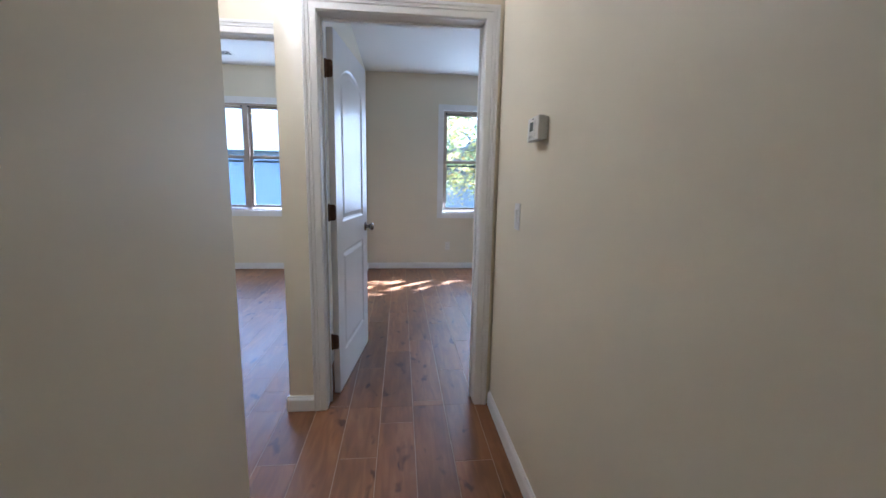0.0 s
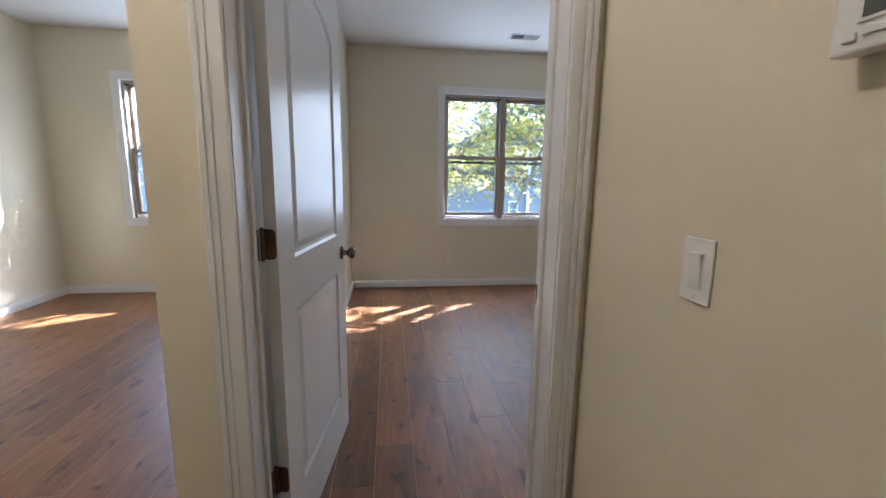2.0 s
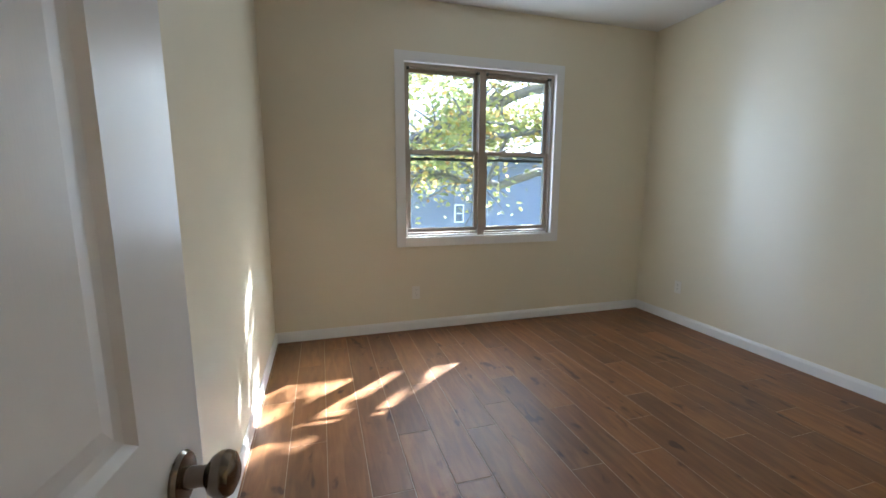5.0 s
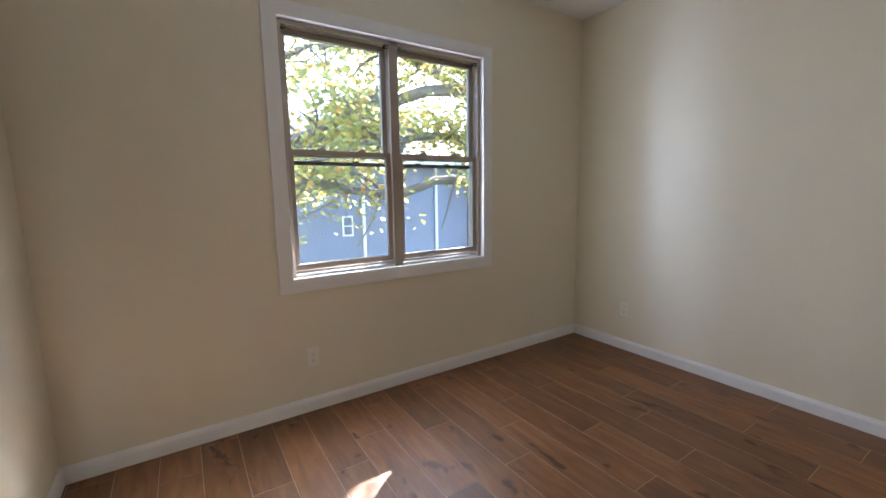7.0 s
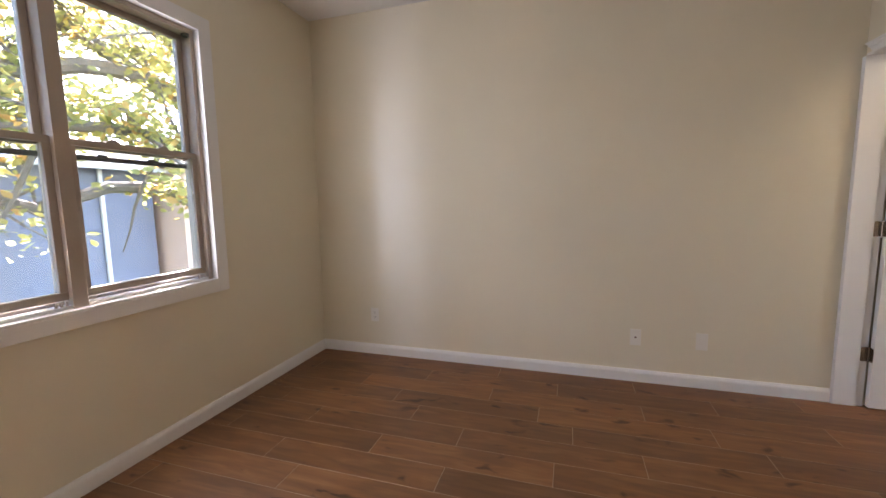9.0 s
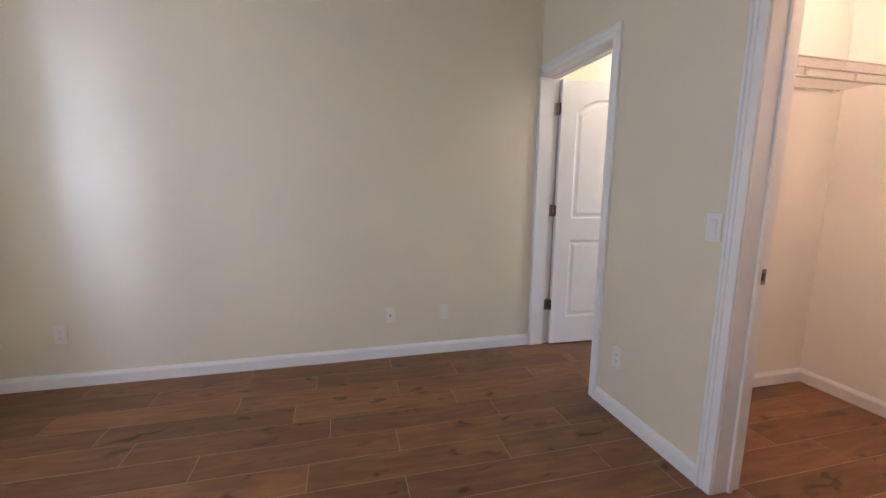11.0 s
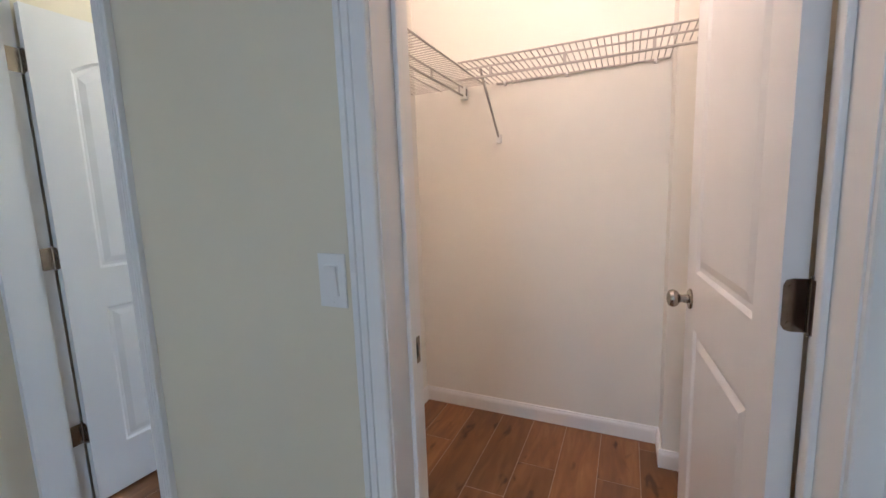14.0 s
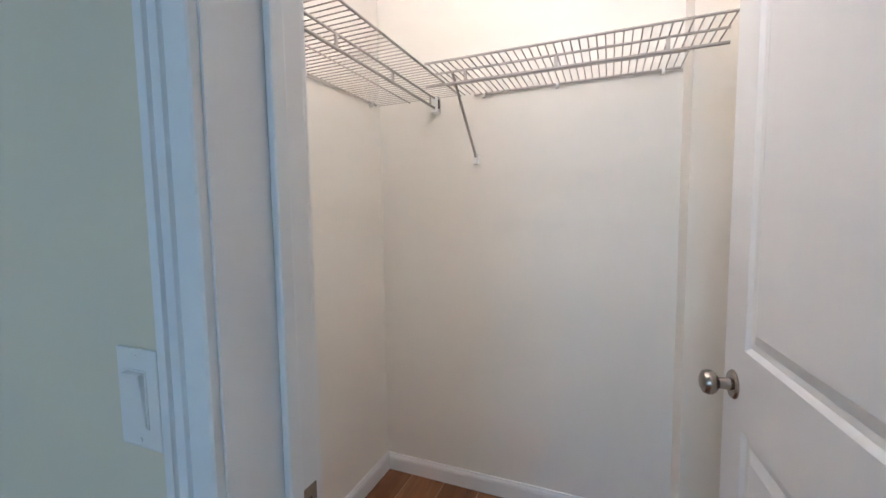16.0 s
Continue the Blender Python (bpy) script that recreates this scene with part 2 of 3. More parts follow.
def pierced(x0, x1, y0, y1, holes):
    """Boxes of a wall along x with openings (x0, x1, z0, z1)."""
    out, x = [], x0
    for a, b, z0, z1 in holes:
        out.append((x, a, y0, y1, -0.1, H))
        if z0 > 0:
            out.append((a, b, y0, y1, -0.1, z0))
        out.append((a, b, y0, y1, z1, H))
        x = b
    out.append((x, x1, y0, y1, -0.1, H))
    return out


def door_hole(a, b):
    return (a - J, b + J, -0.1, HEAD + J)


cream = "cream painted plaster wall with a faint sheen"
solid("wall_north", pierced(-3.0, 3.632, NY, NY + 0.15, [WB, WA]), WALL, cream, "wall")
solid("wall_east", [(3.632, 3.76, 0.6, NY + 0.15, -0.1, H)], WALL, cream, "wall")
solid("wall_west", [(-3.15, -3.0, BY0, NY + 0.15, -0.1, H)], WALL, cream, "wall")
solid("wall_between_bedrooms", [(-0.058, 0.06, WY0, NY, -0.1, H)], WALL, cream, "wall")
solid("wall_doors", pierced(0.06, 3.632, WY0, WY1, [door_hole(A0, A1), door_hole(C0, C1), door_hole(D0, D1)]), WALL, cream, "wall")
solid("wall_other_bedroom", pierced(-3.0, -0.058, BY0, BY1, [door_hole(B0, B1)]), WALL, cream, "wall")
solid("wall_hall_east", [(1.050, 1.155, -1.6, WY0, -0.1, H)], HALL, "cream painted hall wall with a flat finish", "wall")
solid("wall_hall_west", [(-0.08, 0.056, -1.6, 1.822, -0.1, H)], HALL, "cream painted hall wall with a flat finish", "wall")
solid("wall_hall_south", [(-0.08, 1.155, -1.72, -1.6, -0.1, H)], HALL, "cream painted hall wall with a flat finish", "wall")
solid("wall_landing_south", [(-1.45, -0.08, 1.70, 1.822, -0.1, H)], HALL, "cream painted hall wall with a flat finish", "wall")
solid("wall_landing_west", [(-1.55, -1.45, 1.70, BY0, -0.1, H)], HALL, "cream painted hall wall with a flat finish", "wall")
solid("wall_closet_south", [(1.155, 2.76, 1.26, 1.384, -0.1, H), (1.155, 1.362, 1.384, 1.57, -0.1, H)], CLOSET, "off-white painted closet wall with a boxed-out corner", "wall")
solid("wall_closet_east", [(2.652, 2.76, 1.384, WY0, -0.1, H)], CLOSET, "off-white painted closet wall", "wall")
solid("wall_bathroom_south", [(2.76, 3.632, 0.6, 0.72, -0.1, H)], WALL, "cream painted wall of a small lit room", "wall")
solid("ceiling", [(-3.15, 3.76, -1.72, NY + 0.15, H, H + 0.12)], CEIL, "flat white painted ceiling", "ceiling")
floor = solid("floor", [(-3.15, 3.76, -1.72, NY + 0.15, -0.25, -0.0009)], GROUT, "brown wood-look plank floor with light joints", "floor")


# ---- baseboards ----
def baseboard(x0, y0, x1, y1, side):
    """A moulded skirting from one point to the other; side: the unit normal into the room."""
    bm = bmesh.new()
    prof = ((0, 0), (0.014, 0), (0.014, 0.060), (0.012, 0.070), (0.008, 0.078), (0.006, 0.085), (0, 0.085))
    n = Vector((*side, 0))
    ends = [[bm.verts.new(Vector((x, y, z + 0.001)) + n * d) for d, z in prof] for x, y in ((x0, y0), (x1, y1))]
    k = len(prof)
    for i in range(k):
        bm.faces.new((ends[0][i], ends[0][(i + 1) % k], ends[1][(i + 1) % k], ends[1][i]))
    bm.faces.new(ends[0])
    bm.faces.new(ends[1][::-1])
    return tagged(new("baseboard", finish("baseboard", bm, TRIM)), "white painted moulded baseboard", "baseboard", "", "structure")


CW = 0.068  # casing width
g = 0.0005
baseboard(0.06, NY - g, 3.632, NY - g, (0, -1))
baseboard(3.632 - g, NY, 3.632 - g, WY1 + 0.02, (-1, 0))
baseboard(0.06 + g, WY1, 0.06 + g, NY, (1, 0))
baseboard(A1 + CW, WY1 + g, C0 - CW, WY1 + g, (0, 1))
baseboard(C1 + CW, WY1 + g, D0 - CW, WY1 + g, (0, 1))
baseboard(-0.072, WY0 - g, A0 - CW, WY0 - g, (0, -1))
baseboard(-0.058 - g, WY0, -0.058 - g, BY0, (-1, 0))
baseboard(1.050 - g, -1.6, 1.050 - g, WY0 - 0.017, (-1, 0))
baseboard(0.056 + g, -1.6, 0.056 + g, 1.836, (1, 0))
baseboard(-1.45, 1.822 + g, 0.056, 1.822 + g, (0, 1))
baseboard(-1.45, BY0 - g, B0 - CW, BY0 - g, (0, -1))
baseboard(1.362, 1.384 + g, 2.652, 1.384 + g, (0, 1))
baseboard(1.155, 1.57 + g, 1.376, 1.57 + g, (0, 1))
baseboard(1.362 + g, 1.384, 1.362 + g, 1.57, (1, 0))
baseboard(2.652 - g, 1.384, 2.652 - g, WY0, (-1, 0))
baseboard(1.155 + g, 1.57, 1.155 + g, WY0, (1, 0))
baseboard(C1 + CW, WY0 - g, 2.652, WY0 - g, (0, -1))
baseboard(-3.0, NY - g, -0.058, NY - g, (0, -1))
baseboard(-3.0 + g, BY1, -3.0 + g, NY, (1, 0))
baseboard(-0.058 - g, BY1, -0.058 - g, NY, (-1, 0))
baseboard(-3.0, BY1 + g, B0 - CW, BY1 + g, (0, 1))


# ---- doors ----
CASING = ((0.0, 0.0), (0.0, 0.009), (0.003, 0.0115), (0.030, 0.0130), (0.0315, 0.0100), (0.0345, 0.0100), (0.036, 0.0145), (0.047, 0.0160), (0.0485, 0.0125), (0.0515, 0.0125), (0.053, 0.0175), (0.064, 0.0185), (0.068, 0.0150), (0.068, 0.0))


def casing(parent, a, b, y, out, legs="lhr"):
    """Moulded door casing round the opening a..b on the wall face y; out: +1 or -1, away from the wall."""
    r = 0.003
    for leg in legs:
        bm = bmesh.new()
        rows = []
        for w, d in CASING:
            yy = y + out * (d + 0.0006)
            lo, hi, top = a - r - w, b + r + w, HEAD + r + w
            rows.append({"l": ((lo, yy, 0.001), (lo, yy, top)), "h": ((lo, yy, top), (hi, yy, top)), "r": ((hi, yy, top), (hi, yy, 0.001))}[leg])
        vs = [[bm.verts.new(p) for p in row] for row in rows]
        for i in range(len(vs)):
            j = (i + 1) % len(vs)
            bm.faces.new((vs[i][0], vs[j][0], vs[j][1], vs[i][1]))
        bm.faces.new([v[0] for v in vs])
        bm.faces.new([v[1] for v in vs])
        part("casing_head" if leg == "h" else "casing_leg", bm, TRIM, parent, "", True)


def frame_of_door(parent, a, b, y0, y1, stop0, stop1):
    """Jambs, head and stops."""
    bm = box(bmesh.new(), a - J, a, y0, y1, 0.001, HEAD, 0.001)
    part("jamb", bm, TRIM, parent)
    bm = box(bmesh.new(), b, b + J, y0, y1, 0.001, HEAD, 0.001)
    part("jamb", bm, TRIM, parent)
    bm = box(bmesh.new(), a - J, b + J, y0, y1, HEAD, HEAD + J, 0.001)
    part("head_jamb", bm, TRIM, parent)
    for x0, x1, z0, z1 in ((a, a + 0.011, 0.001, HEAD), (b - 0.011, b, 0.001, HEAD), (a + 0.011, b - 0.011, HEAD - 0.011, HEAD)):
        part("door_stop", box(bmesh.new(), x0, x1, stop0, stop1, z0, z1, 0.003), TRIM, parent)


def panel_loop(x0, x1, z0, z1, arch, inset):
    """Outline of a door panel, its top edge arched by that rise."""
    x0, x1, z0, z1 = x0 + inset, x1 - inset, z0 + inset, z1 - inset
    pts = [(x0, z0), (x1, z0)]
    if arch:
        k = 14
        for i in range(k + 1):
            u = 1 - 2 * i / k
            pts.append(((x0 + x1) / 2 + u * (x1 - x0) / 2, z1 - arch + arch * (1 - abs(u) ** 2.2)))
    else:
        pts += [(x1, z1), (x0, z1)]
    return pts


def door_leaf(parent, w, side, face, metal, knob_metal):
    """Two-panel moulded leaf, hinged at x = 0; side: the way it reaches along x; face: the way its thickness goes along y."""
    t, z0, z1 = 0.035, 0.012, 2.03
    bm = bmesh.new()
    panels = [(0.165 * w, 0.835 * w, 0.225, 0.845, 0.0), (0.165 * w, 0.835 * w, 1.016, 1.905, 0.085)]
    rims = []
    for y, inward in ((0.0, 1), (t, -1)):
        def ring(pts, dep):
            vs = [bm.verts.new((side * x, face * (y + inward * dep), z)) for x, z in pts]
            return vs, [bm.edges.new((vs[i], vs[(i + 1) % len(vs)])) for i in range(len(vs))]
        rim, edges = ring([(0, z0), (w, z0), (w, z1), (0, z1)], 0)
        rims.append(rim)
        holes = []
        for x0, x1, pz0, pz1, arch in panels:
            loops = [ring(panel_loop(x0, x1, pz0, pz1, arch, i), dep) for i, dep in ((0, 0), (0.010, 0.007), (0.022, 0.008), (0.045, 0.002))]
            holes += loops[0][1]
            for (a, _), (b, _) in zip(loops, loops[1:]):
                for i in range(len(a)):
                    j = (i + 1) % len(a)
                    bm.faces.new((a[i], a[j], b[j], b[i]))
            bm.faces.new(loops[-1][0])
        bmesh.ops.triangle_fill(bm, use_beauty=True, edges=edges + holes)
    for i in range(4):
        j = (i + 1) % 4
        bm.faces.new((rims[0][i], rims[0][j], rims[1][j], rims[1][i]))
    leaf = part("leaf", bm, DOOR, parent, "white moulded two-panel leaf with an arched top panel")
    for y, way in ((0.0, -1), (t, 1)):
        turn = Matrix.Translation((side * (w - 0.062), face * y, 0.925)) @ Euler((radians(-90 * way * face), 0, 0)).to_matrix().to_4x4()
        bm = turned(bmesh.new(), ((0.031, -0.001), (0.032, 0.003), (0.029, 0.007), (0.014, 0.009), (0.012, 0.024), (0.013, 0.030), (0.022, 0.036), (0.027, 0.044), (0.0275, 0.052), (0.024, 0.060), (0.014, 0.065), (0.004, 0.066)), turn)
        part("door_knob", bm, knob_metal, leaf, "round satin metal knob on a rose", True)
    bm = box(bmesh.new(), side * (w - 0.0005), side * (w + 0.001), face * 0.005, face * 0.030, 0.895, 0.955)
    part("latch_plate", bm, NICKEL, leaf)
    for z in (0.328, 1.077, 1.828):
        bm = bmesh.new()
        tube(bm, (side * -0.004, face * -0.006, z - 0.045), (side * -0.004, face * -0.006, z + 0.045), 0.006)
        tube(bm, (side * -0.004, face * -0.006, z - 0.049), (side * -0.004, face * -0.006, z + 0.049), 0.004)
        v = [(-0.004, -0.044), (0.020, -0.044), (0.028, -0.041), (0.032, -0.033), (0.032, 0.033), (0.028, 0.041), (0.020, 0.044), (-0.004, 0.044)]
        a, b = ([bm.verts.new((side * x, face * y, z + dz)) for y, dz in v] for x in (-0.0022, -0.0004))
        bm.faces.new(a)
        bm.faces.new(b[::-1])
        for k in range(8):
            bm.faces.new((a[k], a[(k + 1) % 8], b[(k + 1) % 8], b[k]))
        for dz in (-0.03, 0.0, 0.03):
            tube(bm, (side * -0.0022, face * (0.022 - 0.006 * (dz == 0)), z + dz), (side * -0.0034, face * (0.022 - 0.006 * (dz == 0)), z + dz), 0.0035, seg=8)
        part("hinge", bm, metal, leaf, "metal butt hinge")
    return leaf


def jamb_hinges(parent, x, out, y0, y1, metal):
    for z in (0.328, 1.077, 1.828):
        bm = box(bmesh.new(), min(x, x + out * 0.0018), max(x, x + out * 0.0018), y0, y1, z - 0.044, z + 0.044)
        part("hinge_plate", bm, metal, parent)


def strike(parent, x, out, y, metal=None):
    bm = bmesh.new()
    a, b = sorted((x, x + out * 0.0015))
    box(bm, a, b, y - 0.017, y + 0.017, 0.890, 0.952)
    plate = part("strike_plate", bm, metal or NICKEL, parent)
    a, b = sorted((x + out * 0.0015, x + out * 0.0022))
    # dark patch laid on the plate for the shade in its hole
    part("latch_hole", box(bmesh.new(), a, b, y - 0.007, y + 0.009, 0.905, 0.937), DARK, plate)


door_a = thing("door_1", "white bedroom door standing open on bronze hinges", "door", kind="structure")
frame_of_door(door_a, A0, A1, WY0, WY1, WY0 + 0.075, WY1 - 0.040)
casing(door_a, A0, A1, WY0, -1)
casing(door_a, A0, A1, WY1, 1)
strike(door_a, A1, -1, WY1 - 0.020)
jamb_hinges(door_a, A0, 1, WY1 - 0.036, WY1 + 0.002, BRONZE)
leaf_a = door_leaf(door_a, 0.800, 1, -1, BRONZE, ANTIQUE)
leaf_a.matrix_world = pose(A0 + 0.012, WY1 + 0.022, 0, 0, 0, 83)

door_c = thing("door_2", "white closet door standing open into the closet", "door", kind="structure")
frame_of_door(door_c, C0, C1, WY0, WY1, WY0 + 0.040, WY1 - 0.075)
casing(door_c, C0, C1, WY1, 1)
casing(door_c, C0, C1, WY0, -1)
strike(door_c, C1, -1, WY0 + 0.024)
jamb_hinges(door_c, C0, 1, WY0 - 0.002, WY0 + 0.036, BRONZE)
leaf_c = door_leaf(door_c, 0.682, 1, 1, ANTIQUE, NICKEL)
leaf_c.matrix_world = pose(C0 + 0.004, WY0 - 0.008, 0, 0, 0, -86)

door_d = thing("door_3", "white two-panel door standing open beside the wall", "door", kind="structure")
frame_of_door(door_d, D0, D1, WY0, WY1, WY0 + 0.040, WY1 - 0.075)
casing(door_d, D0, D1 - 0.060, WY1, 1, "h")
casing(door_d, D0, D1, WY1, 1, "l")
part("rebated_jamb", box(bmesh.new(), D1 - 0.0115, D1 + 0.0195, WY0 + 0.0395, WY1 + 0.018, 0.0012, HEAD - 0.0005, 0.002), TRIM, door_d, "plain flat jamb board against the wall")
jamb_hinges(door_d, D1, -1, WY0 - 0.002, WY0 + 0.036, NICKEL)
leaf_d = door_leaf(door_d, 0.768, -1, 1, NICKEL, NICKEL)
leaf_d.matrix_world = pose(D1 - 0.004, WY0 - 0.008, 0, 0, 0, 88)

door_b = thing("door_4", "white cased doorway into the other bedroom", "door", kind="structure")
frame_of_door(door_b, B0, B1, BY0, BY1, BY0 + 0.06, BY1 - 0.040)
casing(door_b, B0, B1, BY0, -1)
casing(door_b, B0, B1, BY1, 1)
strike(door_b, B0, 1, BY1 - 0.020)


# ---- windows ----
def bar(parent, name, x0, x1, y0, y1, z0, z1, mat, bevel=0.002, label=""):
    return part(name, box(bmesh.new(), x0, x1, y0, y1, z0, z1, bevel), mat, parent, label)


def window(name, hole):
    x0, x1, z0, z1 = hole
    win = thing(name, "tan twin double-hung window in white flat trim", "window", kind="structure")
    y = NY
    w = 0.068
    bar(win, "window_trim", x0 - w, x0, y - 0.017, y - 0.0006, z0 - w, z1 + w, TRIM)
    bar(win, "window_trim", x1, x1 + w, y - 0.017, y - 0.0006, z0 - w, z1 + w, TRIM)
    bar(win, "window_trim", x0, x1, y - 0.0165, y - 0.0006, z1, z1 + w, TRIM)
    bar(win, "window_trim", x0, x1, y - 0.0165, y - 0.0006, z0 - w, z0, TRIM)
    # white reveal boards
    bar(win, "reveal", x0, x0 + 0.012, y - 0.016, y + 0.06, z0 + 0.012, z1, TRIM, 0.001)
    bar(win, "reveal", x1 - 0.012, x1, y - 0.016, y + 0.06, z0 + 0.012, z1, TRIM, 0.001)
    bar(win, "reveal", x0 + 0.012, x1 - 0.012, y - 0.016, y + 0.06, z1 - 0.012, z1, TRIM, 0.001)
    bar(win, "window_sill", x0, x1, y - 0.016, y + 0.06, z0, z0 + 0.012, TRIM, 0.001)
    a, b, lo, hi = x0 + 0.012, x1 - 0.012, z0 + 0.012, z1 - 0.012
    f = 0.026
    c = (a + b) / 2
    m = 0.030
    for p, q in ((a, a + f), (b - f, b), (c - m, c + m)):
        bar(win, "window_frame", p, q, y + 0.022, y + 0.145, lo, hi, TANVINYL, 0.003)
    bar(win, "window_frame", a + f, b - f, y + 0.022, y + 0.145, hi - f, hi, TANVINYL, 0.003)
    bar(win, "window_frame", a + f, b - f, y + 0.085, y + 0.145, lo, lo + 0.03, TANVINYL, 0.003)
    bar(win, "sill_track", a + f, b - f, y + 0.03, y + 0.085, lo, lo + 0.014, TRIM, 0.002)
    zm = (lo + hi) / 2 + 0.012
    for p, q in ((a + f + 0.001, c - m - 0.001), (c + m + 0.001, b - f - 0.001)):
        for s, ys, s0, s1 in (("lower_sash", y + 0.046, lo + 0.038, zm + 0.016), ("upper_sash", y + 0.088, zm - 0.022, hi - f)):
            t, k = 0.034, 0.030
            sash = bar(win, s, p, q, ys, ys + t, s1 - k, s1, TANVINYL, 0.003, "tan sliding sash with one clear pane")
            bar(sash, "bottom_rail", p, q, ys, ys + t, s0, s0 + k + 0.006, TANVINYL, 0.003)
            bar(sash, "stile", p, p + k, ys, ys + t, s0 + k + 0.006, s1 - k, TANVINYL, 0.003)
            bar(sash, "stile", q - k, q, ys, ys + t, s0 + k + 0.006, s1 - k, TANVINYL, 0.003)
            pane = bar(sash, "pane", p + k - 0.004, q - k + 0.004, ys + t / 2 - 0.002, ys + t / 2 + 0.002, s0 + k, s1 - k + 0.004, GLASS, 0)
            pane.visible_shadow = False
            if s == "lower_sash":
                for u in (0.3, 0.7):
                    x = p + (q - p) * u
                    bm = box(bmesh.new(), x - 0.028, x + 0.028, ys + 0.004, ys + 0.03, s1, s1 + 0.010, 0.003)
                    box(bm, x - 0.010, x + 0.022, ys + 0.008, ys + 0.024, s1 + 0.010, s1 + 0.018, 0.003)
                    part("sash_lock", bm, TANVINYL, sash)
            else:
                bar(sash, "tilt_latch", (p + q) / 2 - 0.1, (p + q) / 2 + 0.1, ys - 0.006, ys, s1 - 0.022, s1 - 0.010, TANVINYL, 0.002)
        # dark grey puts the rail's backlit shade into its colour
        bar(win, "screen_rail", p, q, y + 0.126, y + 0.140, zm - 0.068, zm - 0.044, GREYPLASTIC, 0.002)
        for u in (0.3, 0.68):
            x = p + (q - p) * u
            bar(win, "screen_clip", x - 0.022, x + 0.022, y + 0.128, y + 0.138, zm - 0.044, zm - 0.034, GREYPLASTIC, 0.004)
        for x in (p + 0.012, q - 0.012):
            bm = box(bmesh.new(), x - 0.012, x + 0.012, y + 0.024, y + 0.060, hi - f - 0.018, hi - f - 0.001, 0.002)
            box(bm, x - 0.004, x + 0.004, y + 0.020, y + 0.040, hi - f - 0.024, hi - f - 0.016)
            part("blind_bracket", bm, GREYPLASTIC, win)
        for k in range(3):
            x = q - 0.016 - 0.020 * k
            bar(win, "track_clip", x - 0.005, x + 0.005, y + 0.034, y + 0.040, lo + 0.014, lo + 0.036, TANVINYL, 0.001)
    return win


window("window_1", WA)
window("window_2", WB)


# ---- fittings ----
def ceiling_vent(x, y, turn=0.0):
    v = thing("ceiling_vent", "white stamped metal ceiling air register", "vent", "ceiling registers", at=pose(x, y, H, 0, 0, turn))
    bm = bmesh.new()
    L, W, z0, z1 = 0.165, 0.085, -0.006, -0.0006
    for q in ((-L, L, -W, -W + 0.02), (-L, L, W - 0.02, W), (-L, -L + 0.025, -W + 0.02, W - 0.02), (L - 0.025, L, -W + 0.02, W - 0.02)):
        box(bm, *q, z0, z1, 0.0015)
    part("frame", bm, PLASTIC, v)
    # dark sheet behind the slats, coloured as the duct's shade
    part("duct_shade", box(bmesh.new(), -L + 0.02, L - 0.02, -W + 0.015, W - 0.015, -0.0016, -0.0008), DARK, v)
    part("divider", box(bmesh.new(), -0.006, 0.006, -W + 0.02, W - 0.02, z0, -0.0017), PLASTIC, v)
    for i in range(14):
        x0 = -L + 0.036 + i * 0.0192
        if abs(x0) > 0.012:
            bm = box(bmesh.new(), -0.0010, 0.0010, -W + 0.02, W - 0.02, -0.0045, 0.0045)
            s = part("slat", bm, PLASTIC, v)
            s.matrix_local = pose(x0, 0, -0.0075, 0, 38 if x0 < 0 else -38, 0)
    return v


ceiling_vent(1.90, 5.97)
ceiling_vent(-1.63, 5.97)


def wall_pose(x, y, z, nx, ny):
    """Local y points into the wall; x to the right for one who faces it."""
    return pose(x, y, z, 0, 0, math.degrees(math.atan2(nx, -ny)))


def plate_body(w=0.070, h=0.115):
    return box(bmesh.new(), -w / 2, w / 2, -0.0055, -0.0005, -h / 2, h / 2, 0.0022)


def rocker_switch(x, y, z, nx, ny, label):
    s = thing("light_switch", label, "light switch", "rocker light switches", at=wall_pose(x, y, z, nx, ny))
    part("plate", plate_body(), PLASTIC, s)
    bm = box(bmesh.new(), -0.0168, 0.0168, -0.0068, -0.0054, -0.0338, 0.0338, 0.0006)
    part("bezel", bm, PLASTIC, s)
    bm = box(bmesh.new(), -0.0150, 0.0150, -0.0052, 0.003, -0.032, 0.032, 0.0015)
    r = part("rocker", bm, PLASTIC, s)
    r.matrix_local = pose(0, -0.0055, 0, 5, 0, 0)
    for dz in (-0.048, 0.048):
        tip = part("screw", tube(bmesh.new(), (0, -0.0066, dz), (0, -0.0050, dz), 0.003, seg=10), PLASTIC, s)
    return s


def duplex_outlet(x, y, z, nx, ny):
    s = thing("wall_outlet", "white duplex power outlet low on the wall", "outlet", "power outlets", at=wall_pose(x, y, z, nx, ny))
    part("plate", plate_body(), CREAMPLASTIC, s)
    for dz in (-0.0195, 0.0195):
        f = part("receptacle", box(bmesh.new(), -0.0165, 0.0165, -0.0072, -0.0053, dz - 0.0140, dz + 0.0140, 0.0008), CREAMPLASTIC, s)
        bm = bmesh.new()
        box(bm, -0.0075, -0.0055, -0.0076, -0.0071, dz - 0.001, dz + 0.008)
        box(bm, 0.0055, 0.0075, -0.0076, -0.0071, dz - 0.001, dz + 0.007)
        tube(bm, (0, -0.0076, dz - 0.007), (0, -0.0071, dz - 0.007), 0.0025, seg=8)
        part("slots", bm, DARK, f)
    return s


